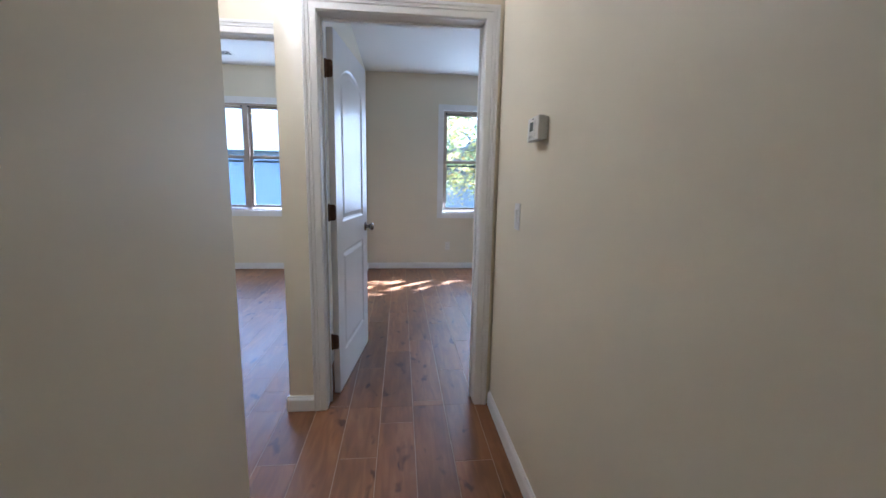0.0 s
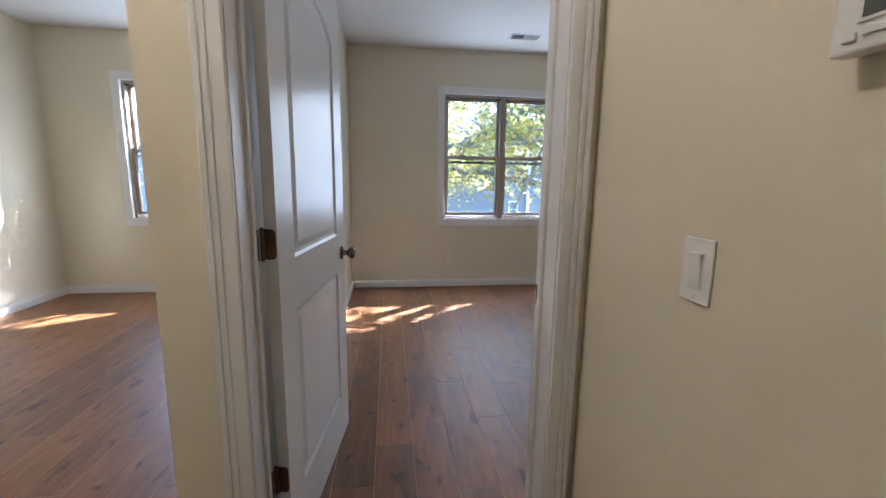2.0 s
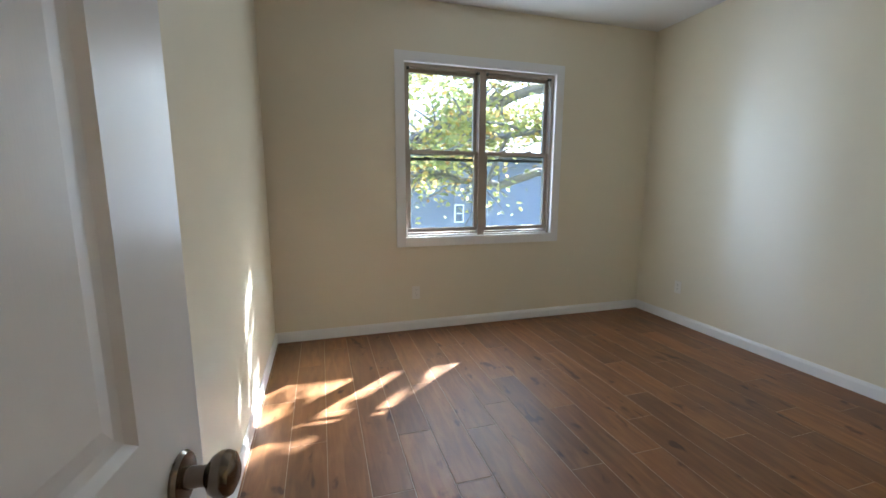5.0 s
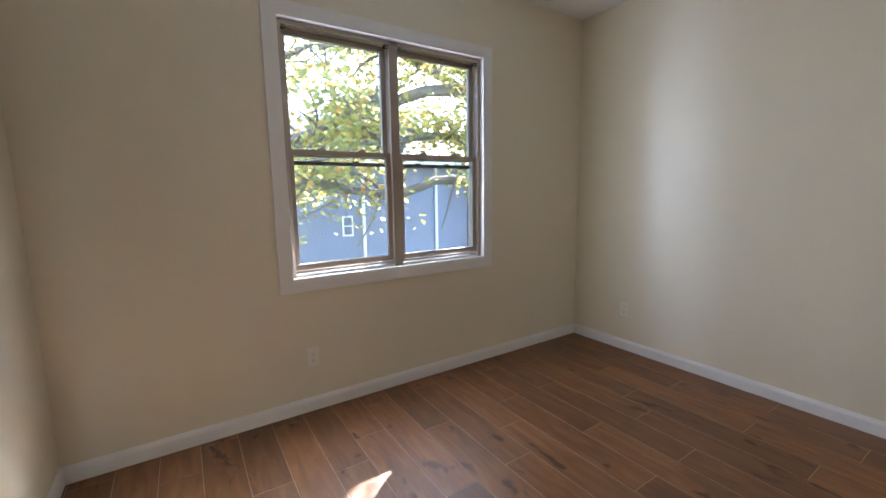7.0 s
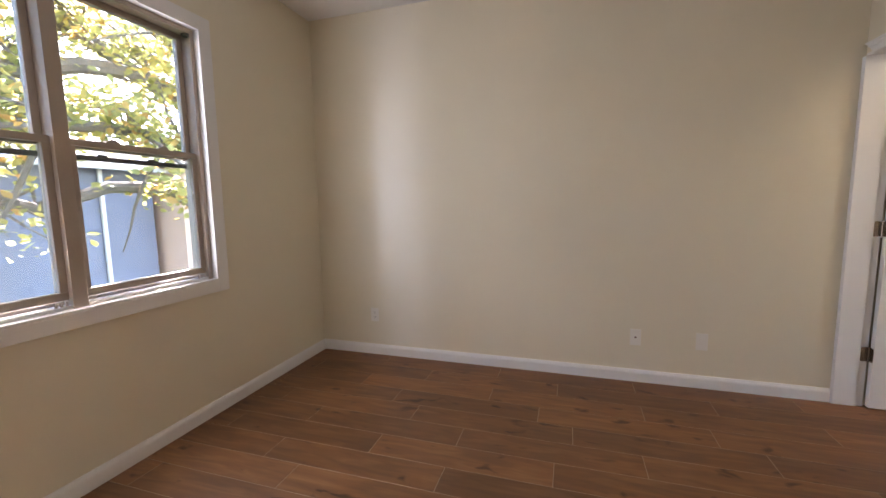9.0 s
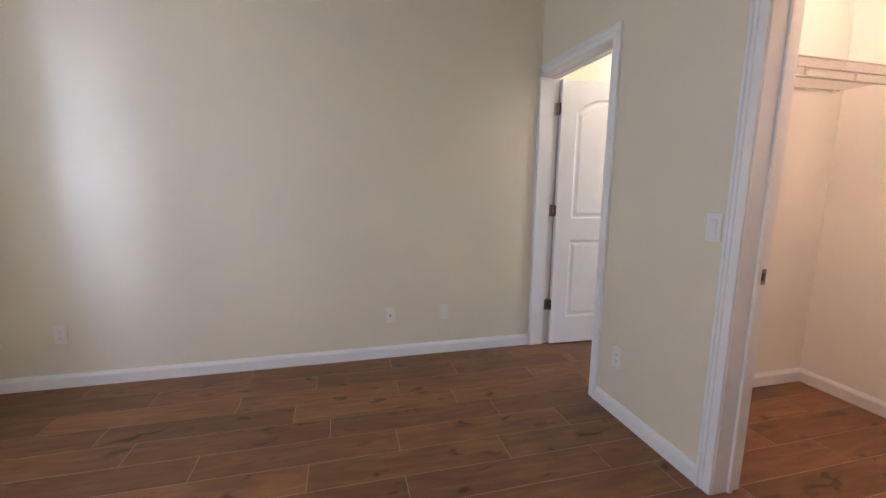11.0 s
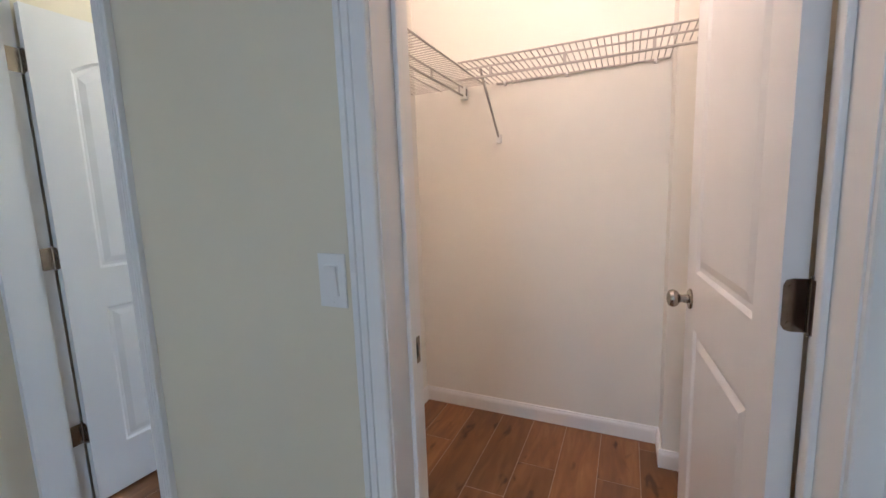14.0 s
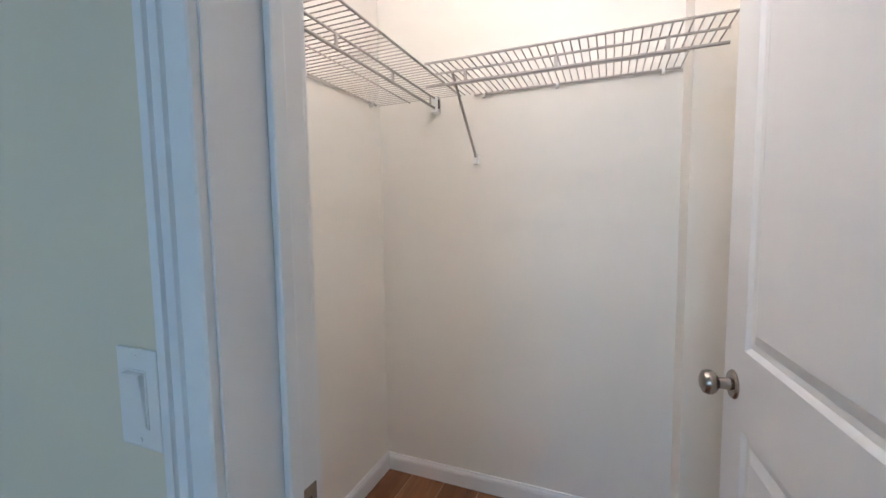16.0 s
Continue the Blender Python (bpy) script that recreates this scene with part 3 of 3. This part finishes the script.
rocker_switch(1.050, 2.319, 1.110, -1, 0, "white rocker light switch on the hall wall")
rocker_switch(2.090, WY1, 1.103, 0, 1, "white rocker light switch beside the closet door")
rocker_switch(1.098, WY1, 1.098, 0, 1, "white rocker light switch between two doors")
duplex_outlet(1.230, NY, 0.338, 0, -1)
duplex_outlet(3.632, 5.98, 0.340, -1, 0)
duplex_outlet(2.592, WY1, 0.330, 0, 1)

coax = thing("cable_plate", "white cable wall plate with a metal socket", "wall plate", at=wall_pose(3.632, 3.980, 0.318, -1, 0))
part("plate", plate_body(), CREAMPLASTIC, coax)
bm = tube(bmesh.new(), (0, -0.013, 0), (0, -0.005, 0), 0.0048, seg=10)
tube(bm, (0, -0.0075, 0), (0, -0.005, 0), 0.0075, seg=6)
part("socket", bm, BRONZE, coax)
blank = thing("blank_plate", "plain white blank wall plate", "wall plate", at=wall_pose(3.632, 3.577, 0.320, -1, 0))
part("plate", plate_body(), CREAMPLASTIC, blank)
for dz in (-0.041, 0.041):
    part("screw", tube(bmesh.new(), (0, -0.0066, dz), (0, -0.0050, dz), 0.003, seg=10), CREAMPLASTIC, blank)

# round white plate with a chrome dome, over the switch between two doors
dome = thing("door_bumper", "round white wall plate with a chrome dome", "wall bumper", at=wall_pose(1.117, WY1, 1.372, 0, 1))
up = Euler((radians(90), 0, 0)).to_matrix().to_4x4()
part("disc", turned(bmesh.new(), ((0.062, 0.0005), (0.063, 0.004), (0.060, 0.008), (0.050, 0.010), (0.030, 0.011), (0.005, 0.011)), up, 40), PLASTIC, dome, "", True)
part("chrome_dome", turned(bmesh.new(), ((0.016, 0.010), (0.017, 0.022), (0.021, 0.028), (0.022, 0.036), (0.019, 0.043), (0.012, 0.048), (0.003, 0.050)), up, 28), CHROME, dome, "chrome dome", True)

# thermostat on the hall wall
th = thing("thermostat", "white thermostat with a grey display on the hall wall", "thermostat", at=wall_pose(1.050, 2.062, 1.446, -1, 0) @ Matrix.Diagonal((0.855, 1.2, 0.89, 1)))
part("back_plate", box(bmesh.new(), -0.066, 0.066, -0.010, -0.0005, -0.044, 0.044, 0.003), PLASTIC, th)
part("body", box(bmesh.new(), -0.069, 0.069, -0.031, -0.0102, -0.047, 0.047, 0.004), PLASTIC, th)
part("display_bezel", box(bmesh.new(), -0.038, 0.024, -0.0328, -0.0308, -0.014, 0.030, 0.001), PLASTIC, th)
part("display", box(bmesh.new(), -0.031, 0.013, -0.0336, -0.0327, -0.009, 0.026), GREYPLASTIC, th, "dark grey display")
for x0, x1, z0, z1 in ((-0.052, -0.036, -0.034, -0.024), (-0.030, 0.008, -0.030, -0.021), (0.014, 0.030, -0.032, -0.022), (0.0265, 0.034, -0.010, 0.028)):
    part("button", box(bmesh.new(), x0, x1, -0.0335, -0.0308, z0, z1, 0.0012), PLASTIC, th)
part("maker_mark", box(bmesh.new(), -0.012, 0.012, -0.0313, -0.0309, 0.036, 0.040), GREYPLASTIC, th)


def flush_lamp(x, y, label, r=0.13):
    lamp = thing("ceiling_lamp", label, "ceiling lamp", "flush ceiling lamps", at=pose(x, y, H))
    down = Euler((radians(180), 0, 0)).to_matrix().to_4x4()
    part("base", turned(bmesh.new(), ((r * 0.55, 0.0005), (r * 0.58, 0.010), (r * 0.52, 0.020), (r * 0.3, 0.024)), down, 32), NICKEL, lamp, "", True)
    bm = turned(bmesh.new(), ((r, 0.024), (r * 1.0, 0.030), (r * 0.95, 0.045), (r * 0.8, 0.068), (r * 0.55, 0.086), (r * 0.25, 0.095), (0.003, 0.097)), down, 36)
    shade = part("glass_shade", bm, LAMPGLASS, lamp, "lit frosted glass bowl", True)
    shade.visible_shadow = False
    return lamp


flush_lamp(*CLOSET_LAMP, "lit frosted ceiling lamp in the closet")
flush_lamp(*HALL_LAMP, "lit frosted ceiling lamp in the hall")
flush_lamp(*ROOM_B_LAMP, "lit frosted ceiling lamp in the other bedroom")
flush_lamp(*BATH_LAMP, "lit frosted ceiling lamp in a small room")


# ---- closet wire shelves ----
SZ = 1.835


def rod(parent, name, p0, p1, r, label=""):
    return part(name, tube(bmesh.new(), p0, p1, r, seg=10), WIRE, parent, label, True)


def wall_clip(parent, x, y, nx, ny):
    bm = box(bmesh.new(), x - 0.006 - 0.004 * abs(nx), x + 0.006 + 0.004 * abs(nx), y - 0.006 - 0.004 * abs(ny), y + 0.006 + 0.004 * abs(ny), SZ - 0.016, SZ + 0.006, 0.002)
    part("wall_clip", bm, PLASTIC, parent)


south = thing("wire_shelf", "white wire closet shelf with hanging rod on the back wall", "closet shelf", "closet wire shelves")
xw, xe = 1.292, 2.212
yb, yf = 1.393, 1.808
short_wire = finish("cross_wire", tube(bmesh.new(), (0, 1.576, SZ + 0.004), (0, yf, SZ + 0.004), 0.0022, seg=6), WIRE, True)
long_wire = finish("cross_wire", tube(bmesh.new(), (0, yb, SZ + 0.004), (0, yf, SZ + 0.004), 0.0022, seg=6), WIRE, True)
side_wire = finish("cross_wire", tube(bmesh.new(), (2.225, 0, SZ + 0.004), (2.643, 0, SZ + 0.004), 0.0022, seg=6), WIRE, True)


def cross_wire(parent, data, x, y):
    ob = new("cross_wire", data)
    ob.location = (x, y, 0)
    ob.parent = parent


n_w = 37
for i in range(n_w):
    x = xw + 0.004 + (xe - xw - 0.008) * i / (n_w - 1)
    cross_wire(south, long_wire if x > 1.368 else short_wire, x, 0)
rod(south, "front_rail", (xw, yf, SZ), (xe, yf, SZ), 0.0040)
rod(south, "deck_rail", (xw, 1.70, SZ), (xe + 0.03, 1.70, SZ), 0.0042)
rod(south, "hanging_rod", (xw, 1.70, SZ - 0.042), (xe + 0.045, 1.70, SZ - 0.042), 0.0054, "white hanging rod")
rod(south, "middle_rail", (1.376, 1.555, SZ), (xe + 0.01, 1.555, SZ), 0.0026)
rod(south, "back_rail", (1.372, yb, SZ), (2.165, yb, SZ), 0.0042)
for x in (1.45, 1.78, 2.10):
    part("rod_hanger", box(bmesh.new(), x - 0.006, x + 0.006, 1.697, 1.703, SZ - 0.040, SZ + 0.003, 0.001), WIRE, south)
for x in (1.43, 1.81, 2.12):
    wall_clip(south, x, 1.391, 0, 1)
brace = rod(south, "support_brace", (2.155, 1.404, 1.560), (2.150, 1.70, SZ - 0.004), 0.0055, "diagonal support brace")
part("brace_foot", box(bmesh.new(), 2.143, 2.167, 1.3846, 1.412, 1.532, 1.575, 0.003), PLASTIC, brace)

east = thing("wire_shelf", "white wire closet shelf with hanging rod on the side wall", "closet shelf", "closet wire shelves")
x_b, x_f, y_s, y_n = 2.643, 2.225, 1.400, 2.705
n_w = 52
for i in range(n_w):
    cross_wire(east, side_wire, 0, y_s + 0.006 + (y_n - y_s - 0.012) * i / (n_w - 1))
rod(east, "front_rail", (x_f, y_s + 0.002, SZ), (x_f, y_n, SZ), 0.0040)
rod(east, "deck_rail", (2.345, y_s, SZ), (2.345, y_n, SZ), 0.0042)
rod(east, "hanging_rod", (2.345, y_s, SZ - 0.042), (2.345, y_n, SZ - 0.042), 0.0054, "white hanging rod")
rod(east, "middle_rail", (2.48, y_s, SZ), (2.48, y_n, SZ), 0.0026)
rod(east, "back_rail", (x_b, y_s + 0.03, SZ), (x_b, y_n, SZ), 0.0042)
for y in (1.47, 1.80, 2.13, 2.46):
    part("rod_hanger", box(bmesh.new(), 2.342, 2.348, y - 0.006, y + 0.006, SZ - 0.040, SZ + 0.003, 0.001), WIRE, east)
for y in (1.47, 1.92, 2.40):
    wall_clip(east, 2.645, y, 1, 0)
cap = part("end_bracket", box(bmesh.new(), 2.329, 2.361, 1.3846, 1.422, SZ - 0.060, SZ + 0.008, 0.004), PLASTIC, east, "plastic end bracket of the rod")
part("bracket_slot", box(bmesh.new(), 2.3275, 2.3292, 1.402, 1.417, SZ - 0.045, SZ - 0.005), DARK, cap)


# ---- outside ----
GZ = -3.1
bm = bmesh.new()
box(bm, -400, 400, NY + 0.6, 700, GZ - 0.5, GZ)
tagged(new("ground", finish("ground", bm, GRASS)), "green lawn between the houses", "ground", "", "structure")


def far_window(parent, x, y, z, w, h):
    f = part("window", box(bmesh.new(), x - w / 2 - 0.06, x + w / 2 + 0.06, y - 0.05, y - 0.001, z - 0.06, z + h + 0.06, 0.01), TRIM, parent, "white framed window")
    part("pane", box(bmesh.new(), x - w / 2, x + w / 2, y - 0.056, y - 0.051, z, z + h / 2 - 0.02), DARKGLASS, f)
    part("pane", box(bmesh.new(), x - w / 2, x + w / 2, y - 0.056, y - 0.051, z + h / 2 + 0.02, z + h), DARKGLASS, f)


def far_house(label, x0, x1, y0, depth, eave, rise, mat, windows, spouts):
    h = thing("house", label, "house", at=None)
    part("wall", box(bmesh.new(), x0, x1, y0, y0 + depth, GZ, eave), mat, h)
    if mat is SIDING:
        bm = bmesh.new()
        z = GZ + 0.1
        while z < eave - 0.1:
            v = [bm.verts.new(p) for p in ((x0, y0 - 0.022, z), (x1, y0 - 0.022, z), (x1, y0 - 0.004, z + 0.178), (x0, y0 - 0.004, z + 0.178), (x0, y0 - 0.002, z), (x1, y0 - 0.002, z))]
            bm.faces.new((v[0], v[1], v[2], v[3]))
            bm.faces.new((v[0], v[4], v[5], v[1]))
            z += 0.18
        tagged(part("siding_boards", bm, mat, h), kind="stuff")
    bm = bmesh.new()
    o = 0.5
    a = [bm.verts.new(p) for p in ((x0 - o, y0 - o, eave), (x1 + o, y0 - o, eave), (x1 + o, y0 + depth + o, eave), (x0 - o, y0 + depth + o, eave), (x0 + depth / 2, y0 + depth / 2, eave + rise), (x1 - depth / 2, y0 + depth / 2, eave + rise))]
    for q in ((0, 1, 5, 4), (1, 2, 5), (2, 3, 4, 5), (3, 0, 4), (3, 2, 1, 0)):
        bm.faces.new([a[i] for i in q])
    part("roof", bm, SHINGLE, h)
    part("gutter", box(bmesh.new(), x0 - o, x1 + o, y0 - o - 0.1, y0 - o + 0.02, eave - 0.06, eave + 0.08, 0.02), TRIM, h)
    for x, z, w, hh in windows:
        far_window(h, x, y0, z, w, hh)
    for x in spouts:
        part("downspout", box(bmesh.new(), x - 0.05, x + 0.05, y0 - 0.12, y0 - 0.03, GZ, eave, 0.01), TRIM, h)
    return h


far_house("blue-grey sided house with a grey shingle roof", -13, 10.9, 18, 9, 2.45, 2.4, SIDING,
          [(-8.2, 1.1, 0.8, 1.0), (-6.9, 1.1, 0.8, 1.0), (5.6, -0.1, 0.28, 0.6), (2.0, -1.2, 0.8, 1.1)], [6.2, 9.3])
far_house("peach stucco house with a grey shingle roof", 11.2, 22, 17, 9, 2.6, 2.2, PEACH, [(12.8, 0.2, 0.7, 1.0), (14.8, -1.2, 0.7, 1.1)], [])


def limb(bm, pts, r0, r1, seg=8):
    """A tapered bent limb through the points."""
    rings = []
    k = len(pts)
    for i, p in enumerate(pts):
        d = (pts[min(i + 1, k - 1)] - pts[max(i - 1, 0)]).normalized()
        q = d.to_track_quat("Z", "Y")
        r = r0 + (r1 - r0) * i / (k - 1)
        rings.append([bm.verts.new(p + q @ Vector((r * math.cos(a), r * math.sin(a), 0))) for a in (2 * math.pi * j / seg for j in range(seg))])
    for a, b in zip(rings, rings[1:]):
        for j in range(seg):
            bm.faces.new((a[j], a[(j + 1) % seg], b[(j + 1) % seg], b[j]))
    bm.faces.new(rings[-1])


def bent(rng, p, d, length, n, droop=0.0, wild=0.25):
    pts = [p.copy()]
    step = length / n
    for _ in range(n):
        d = (d + Vector((rng.uniform(-wild, wild), rng.uniform(-wild, wild), rng.uniform(-wild, wild) - droop))).normalized()
        p = p + d * step
        pts.append(p.copy())
    return pts, d


def tree(label, base, height, spread, leaves, seed, lean=(0, 0), size=0.10, cluster=0.38, low=-9.0, left=-99.0, west=0.0, arms=(), count=14):
    rng = random.Random(seed)
    t = thing("tree", label, "tree", at=pose(*base))
    bm = bmesh.new()
    trunk, d = bent(rng, Vector((0, 0, -0.2)), Vector((0, 0, 1)), height * 0.45, 6, 0, 0.06)
    limb(bm, trunk, height * 0.030, height * 0.020, 12)
    part("trunk", bm, BARK, t, "", True)
    bm, tips = bmesh.new(), []
    for i in range(count):
        a = i * 2.4 + rng.uniform(-0.3, 0.3)
        start = trunk[3] + (trunk[6] - trunk[3]) * rng.uniform(0.0, 1.0)
        up = rng.uniform(0.30, 1.1) if i > 2 else 1.6
        d0 = Vector((math.cos(a) + lean[0], math.sin(a) + lean[1], up)).normalized()
        pts, d1 = bent(rng, start, d0, spread * rng.uniform(0.75, 1.1), 9, 0.015, 0.20)
        keep = 2
        while keep < 10 and pts[keep].z + base[2] > low + 0.2:
            keep += 1
        if keep < 4:
            continue
        limb(bm, pts[:keep], height * 0.0110, height * 0.0026, 7)
        for j in range(2, keep):
            for _ in range(2):
                b = (d1 + Vector((rng.uniform(-1, 1), rng.uniform(-1, 1), rng.uniform(-0.5, 0.8)))).normalized()
                tw, d2 = bent(rng, pts[j], b, spread * rng.uniform(0.18, 0.40), 5, 0.05, 0.3)
                limb(bm, tw, height * 0.0030, height * 0.0008, 5)
                tips += [p for p in tw[2:] if p.y + base[1] > 8.6 and p.z + base[2] > low and p.x + base[0] > left]
    clumps = []
    for thick, ahead, bushy, stops in arms:
        # a long limb that sweeps through the given stops, with twigs along its outer part
        way = [Vector(p) - Vector(base) for p in stops]
        pts = []
        for i in range(len(way) - 1):
            a, b, c, d = way[max(i - 1, 0)], way[i], way[i + 1], way[min(i + 2, len(way) - 1)]
            for k in range(4):
                u = k / 4
                p = 0.5 * (2 * b + (c - a) * u + (2 * a - 5 * b + 4 * c - d) * u * u + (3 * b - a - 3 * c + d) * u ** 3)
                pts.append(p + Vector((0, rng.uniform(-0.08, 0.08), rng.uniform(-0.05, 0.05))))
        pts.append(way[-1])
        limb(bm, pts, thick, thick * 0.3, 9)
        for p in pts[ahead:]:
            for _ in range(3):
                b = Vector((rng.uniform(-1, 0.6), rng.uniform(-1, 1), rng.uniform(-0.7, 0.7))).normalized()
                tw, _ = bent(rng, p, b, rng.uniform(0.5, 1.3), 5, 0.03, 0.3)
                limb(bm, tw, thick * 0.22, thick * 0.06, 5)
                clumps += [q for q in tw[2:] for _ in range(bushy)]
    part("limbs", bm, BARK, t, "", True)
    verts, faces = [], []
    for i in range(leaves + len(clumps)):
        if i < leaves:
            tip = rng.choice(tips)
            if west and rng.random() < west:
                tip = min(tip, rng.choice(tips), key=lambda p: p.x)
        else:
            tip = clumps[i - leaves]
        c = tip + Vector((rng.gauss(0, cluster), rng.gauss(0, cluster), rng.gauss(0, cluster * 0.6))) * 0.55
        q = Euler((rng.uniform(-1.0, 1.0), rng.uniform(-1.0, 1.0), rng.uniform(0, 6.28))).to_quaternion()
        # leaves that would shade the lower panes are thinned to shape the sun patch
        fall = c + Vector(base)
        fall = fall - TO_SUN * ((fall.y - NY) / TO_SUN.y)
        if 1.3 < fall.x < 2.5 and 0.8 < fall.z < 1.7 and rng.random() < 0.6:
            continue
        s = size * rng.uniform(0.6, 1.25)
        k = len(verts)
        for p in ((-0.10, -0.9, 0), (0.10, -0.9, 0), (0.62, -0.25, 0.10), (0.42, 0.45, 0.06), (0, 1.0, -0.05), (-0.42, 0.45, 0.06), (-0.62, -0.25, 0.10)):
            verts.append(tuple(c + q @ (Vector(p) * s)))
        faces.append(tuple(range(k, k + 7)))
    me = bpy.data.meshes.new("crown")
    me.from_pydata(verts, [], faces)
    me.materials.append(LEAF)
    crown = new("crown", me)
    crown.parent = t
    tagged(crown, "loose yellow-green autumn leaves", kind="stuff")
    return t


# crown is cut off at left so that open sky reflects off the east wall
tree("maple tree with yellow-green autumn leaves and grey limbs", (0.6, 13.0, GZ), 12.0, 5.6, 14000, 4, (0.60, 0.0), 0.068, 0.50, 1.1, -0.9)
# west crowds leaves to that side to block sun from the windows
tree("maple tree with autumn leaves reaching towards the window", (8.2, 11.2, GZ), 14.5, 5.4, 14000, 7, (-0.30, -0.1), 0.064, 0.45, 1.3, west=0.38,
     arms=((0.09, 6, 5, ((8.2, 11.2, 3.2), (5.4, 11.2, 4.4), (3.9, 11.2, 4.1), (2.6, 11.1, 3.7), (1.5, 11.0, 3.1))),
           (0.11, 8, 5, ((8.2, 11.2, 0.6), (5.4, 11.0, 1.6), (4.1, 11.0, 1.3), (3.2, 11.0, 1.42), (2.2, 10.9, 1.5), (1.2, 10.8, 1.8))),
           (0.14, 8, 6, ((8.2, 11.2, 2.6), (5.6, 11.0, 3.3), (4.1, 11.0, 3.0), (3.5, 11.0, 2.9), (2.4, 11.0, 2.25), (1.4, 11.0, 1.95))),
           # last three limbs stay out of view, added to block sun from the windows
           (0.10, 8, 16, ((8.2, 11.2, 3.4), (8.6, 11.0, 5.6), (8.1, 10.9, 6.8), (7.4, 10.9, 7.1), (6.7, 10.9, 6.9))),
           (0.12, 11, 9, ((8.2, 11.2, 3.2), (6.6, 11.3, 5.4), (5.2, 11.3, 6.3), (4.2, 11.0, 6.7), (3.4, 10.8, 6.4))),
           (0.10, 11, 9, ((8.2, 11.2, 3.0), (6.4, 10.8, 4.6), (5.0, 10.8, 5.5), (4.0, 10.6, 5.9), (3.0, 10.6, 5.7)))))
tree("slender tree with sparse dark leaves behind the house", (-9.0, 30.0, GZ), 15.0, 4.0, 4500, 9)


# ---- floor planks ----
PW, PL, GAP = 0.1762, 0.915, 0.003
rng = random.Random(12)
plank_mesh = {}


def plank_data(w, l):
    key = (round(w, 3), round(l, 3))
    if key not in plank_mesh:
        bm = bmesh.new()
        e = 0.0010
        lo = [bm.verts.new(p) for p in ((0, 0, -0.012), (w, 0, -0.012), (w, l, -0.012), (0, l, -0.012))]
        md = [bm.verts.new(p) for p in ((0, 0, -0.0006), (w, 0, -0.0006), (w, l, -0.0006), (0, l, -0.0006))]
        hi = [bm.verts.new(p) for p in ((e, e, 0), (w - e, e, 0), (w - e, l - e, 0), (e, l - e, 0))]
        bm.faces.new(hi)
        for a, b in ((lo, md), (md, hi)):
            for i in range(4):
                bm.faces.new((a[i], a[(i + 1) % 4], b[(i + 1) % 4], b[i]))
        plank_mesh[key] = finish("plank", bm, WOOD)
    return plank_mesh[key]


def lay(x0, x1, y0, y1, base=0.083):
    """Planks along y over a rectangle, on one grid for the whole floor."""
    k = math.floor((x0 - base) / PW)
    while base + k * PW < x1:
        a, b = max(x0, base + k * PW + GAP / 2), min(x1, base + (k + 1) * PW - GAP / 2)
        off = (k * 0.381 + 0.13 * math.sin(k * 7.7)) % 1.0
        j = math.floor((y0 - off * PL) / PL)
        while off * PL + j * PL < y1:
            c, d = max(y0, (off + j) * PL + GAP / 2), min(y1, (off + j + 1) * PL - GAP / 2)
            if b - a > 0.02 and d - c > 0.02:
                ob = new("plank", plank_data(b - a, d - c))
                ob.location = (a, c, 0)
                ob.parent = floor
            j += 1
        k += 1


lay(0.06, 3.632, WY0, NY)
lay(1.155, 2.652, 1.384, WY0, 0.041)
lay(0.056, 1.050, -1.6, 1.822)
lay(-1.45, 1.050, 1.822, WY0)
lay(-1.45, -0.058, WY0, BY0)
lay(-3.0, -0.058, BY0, NY)
lay(2.76, 3.632, 0.72, WY0)
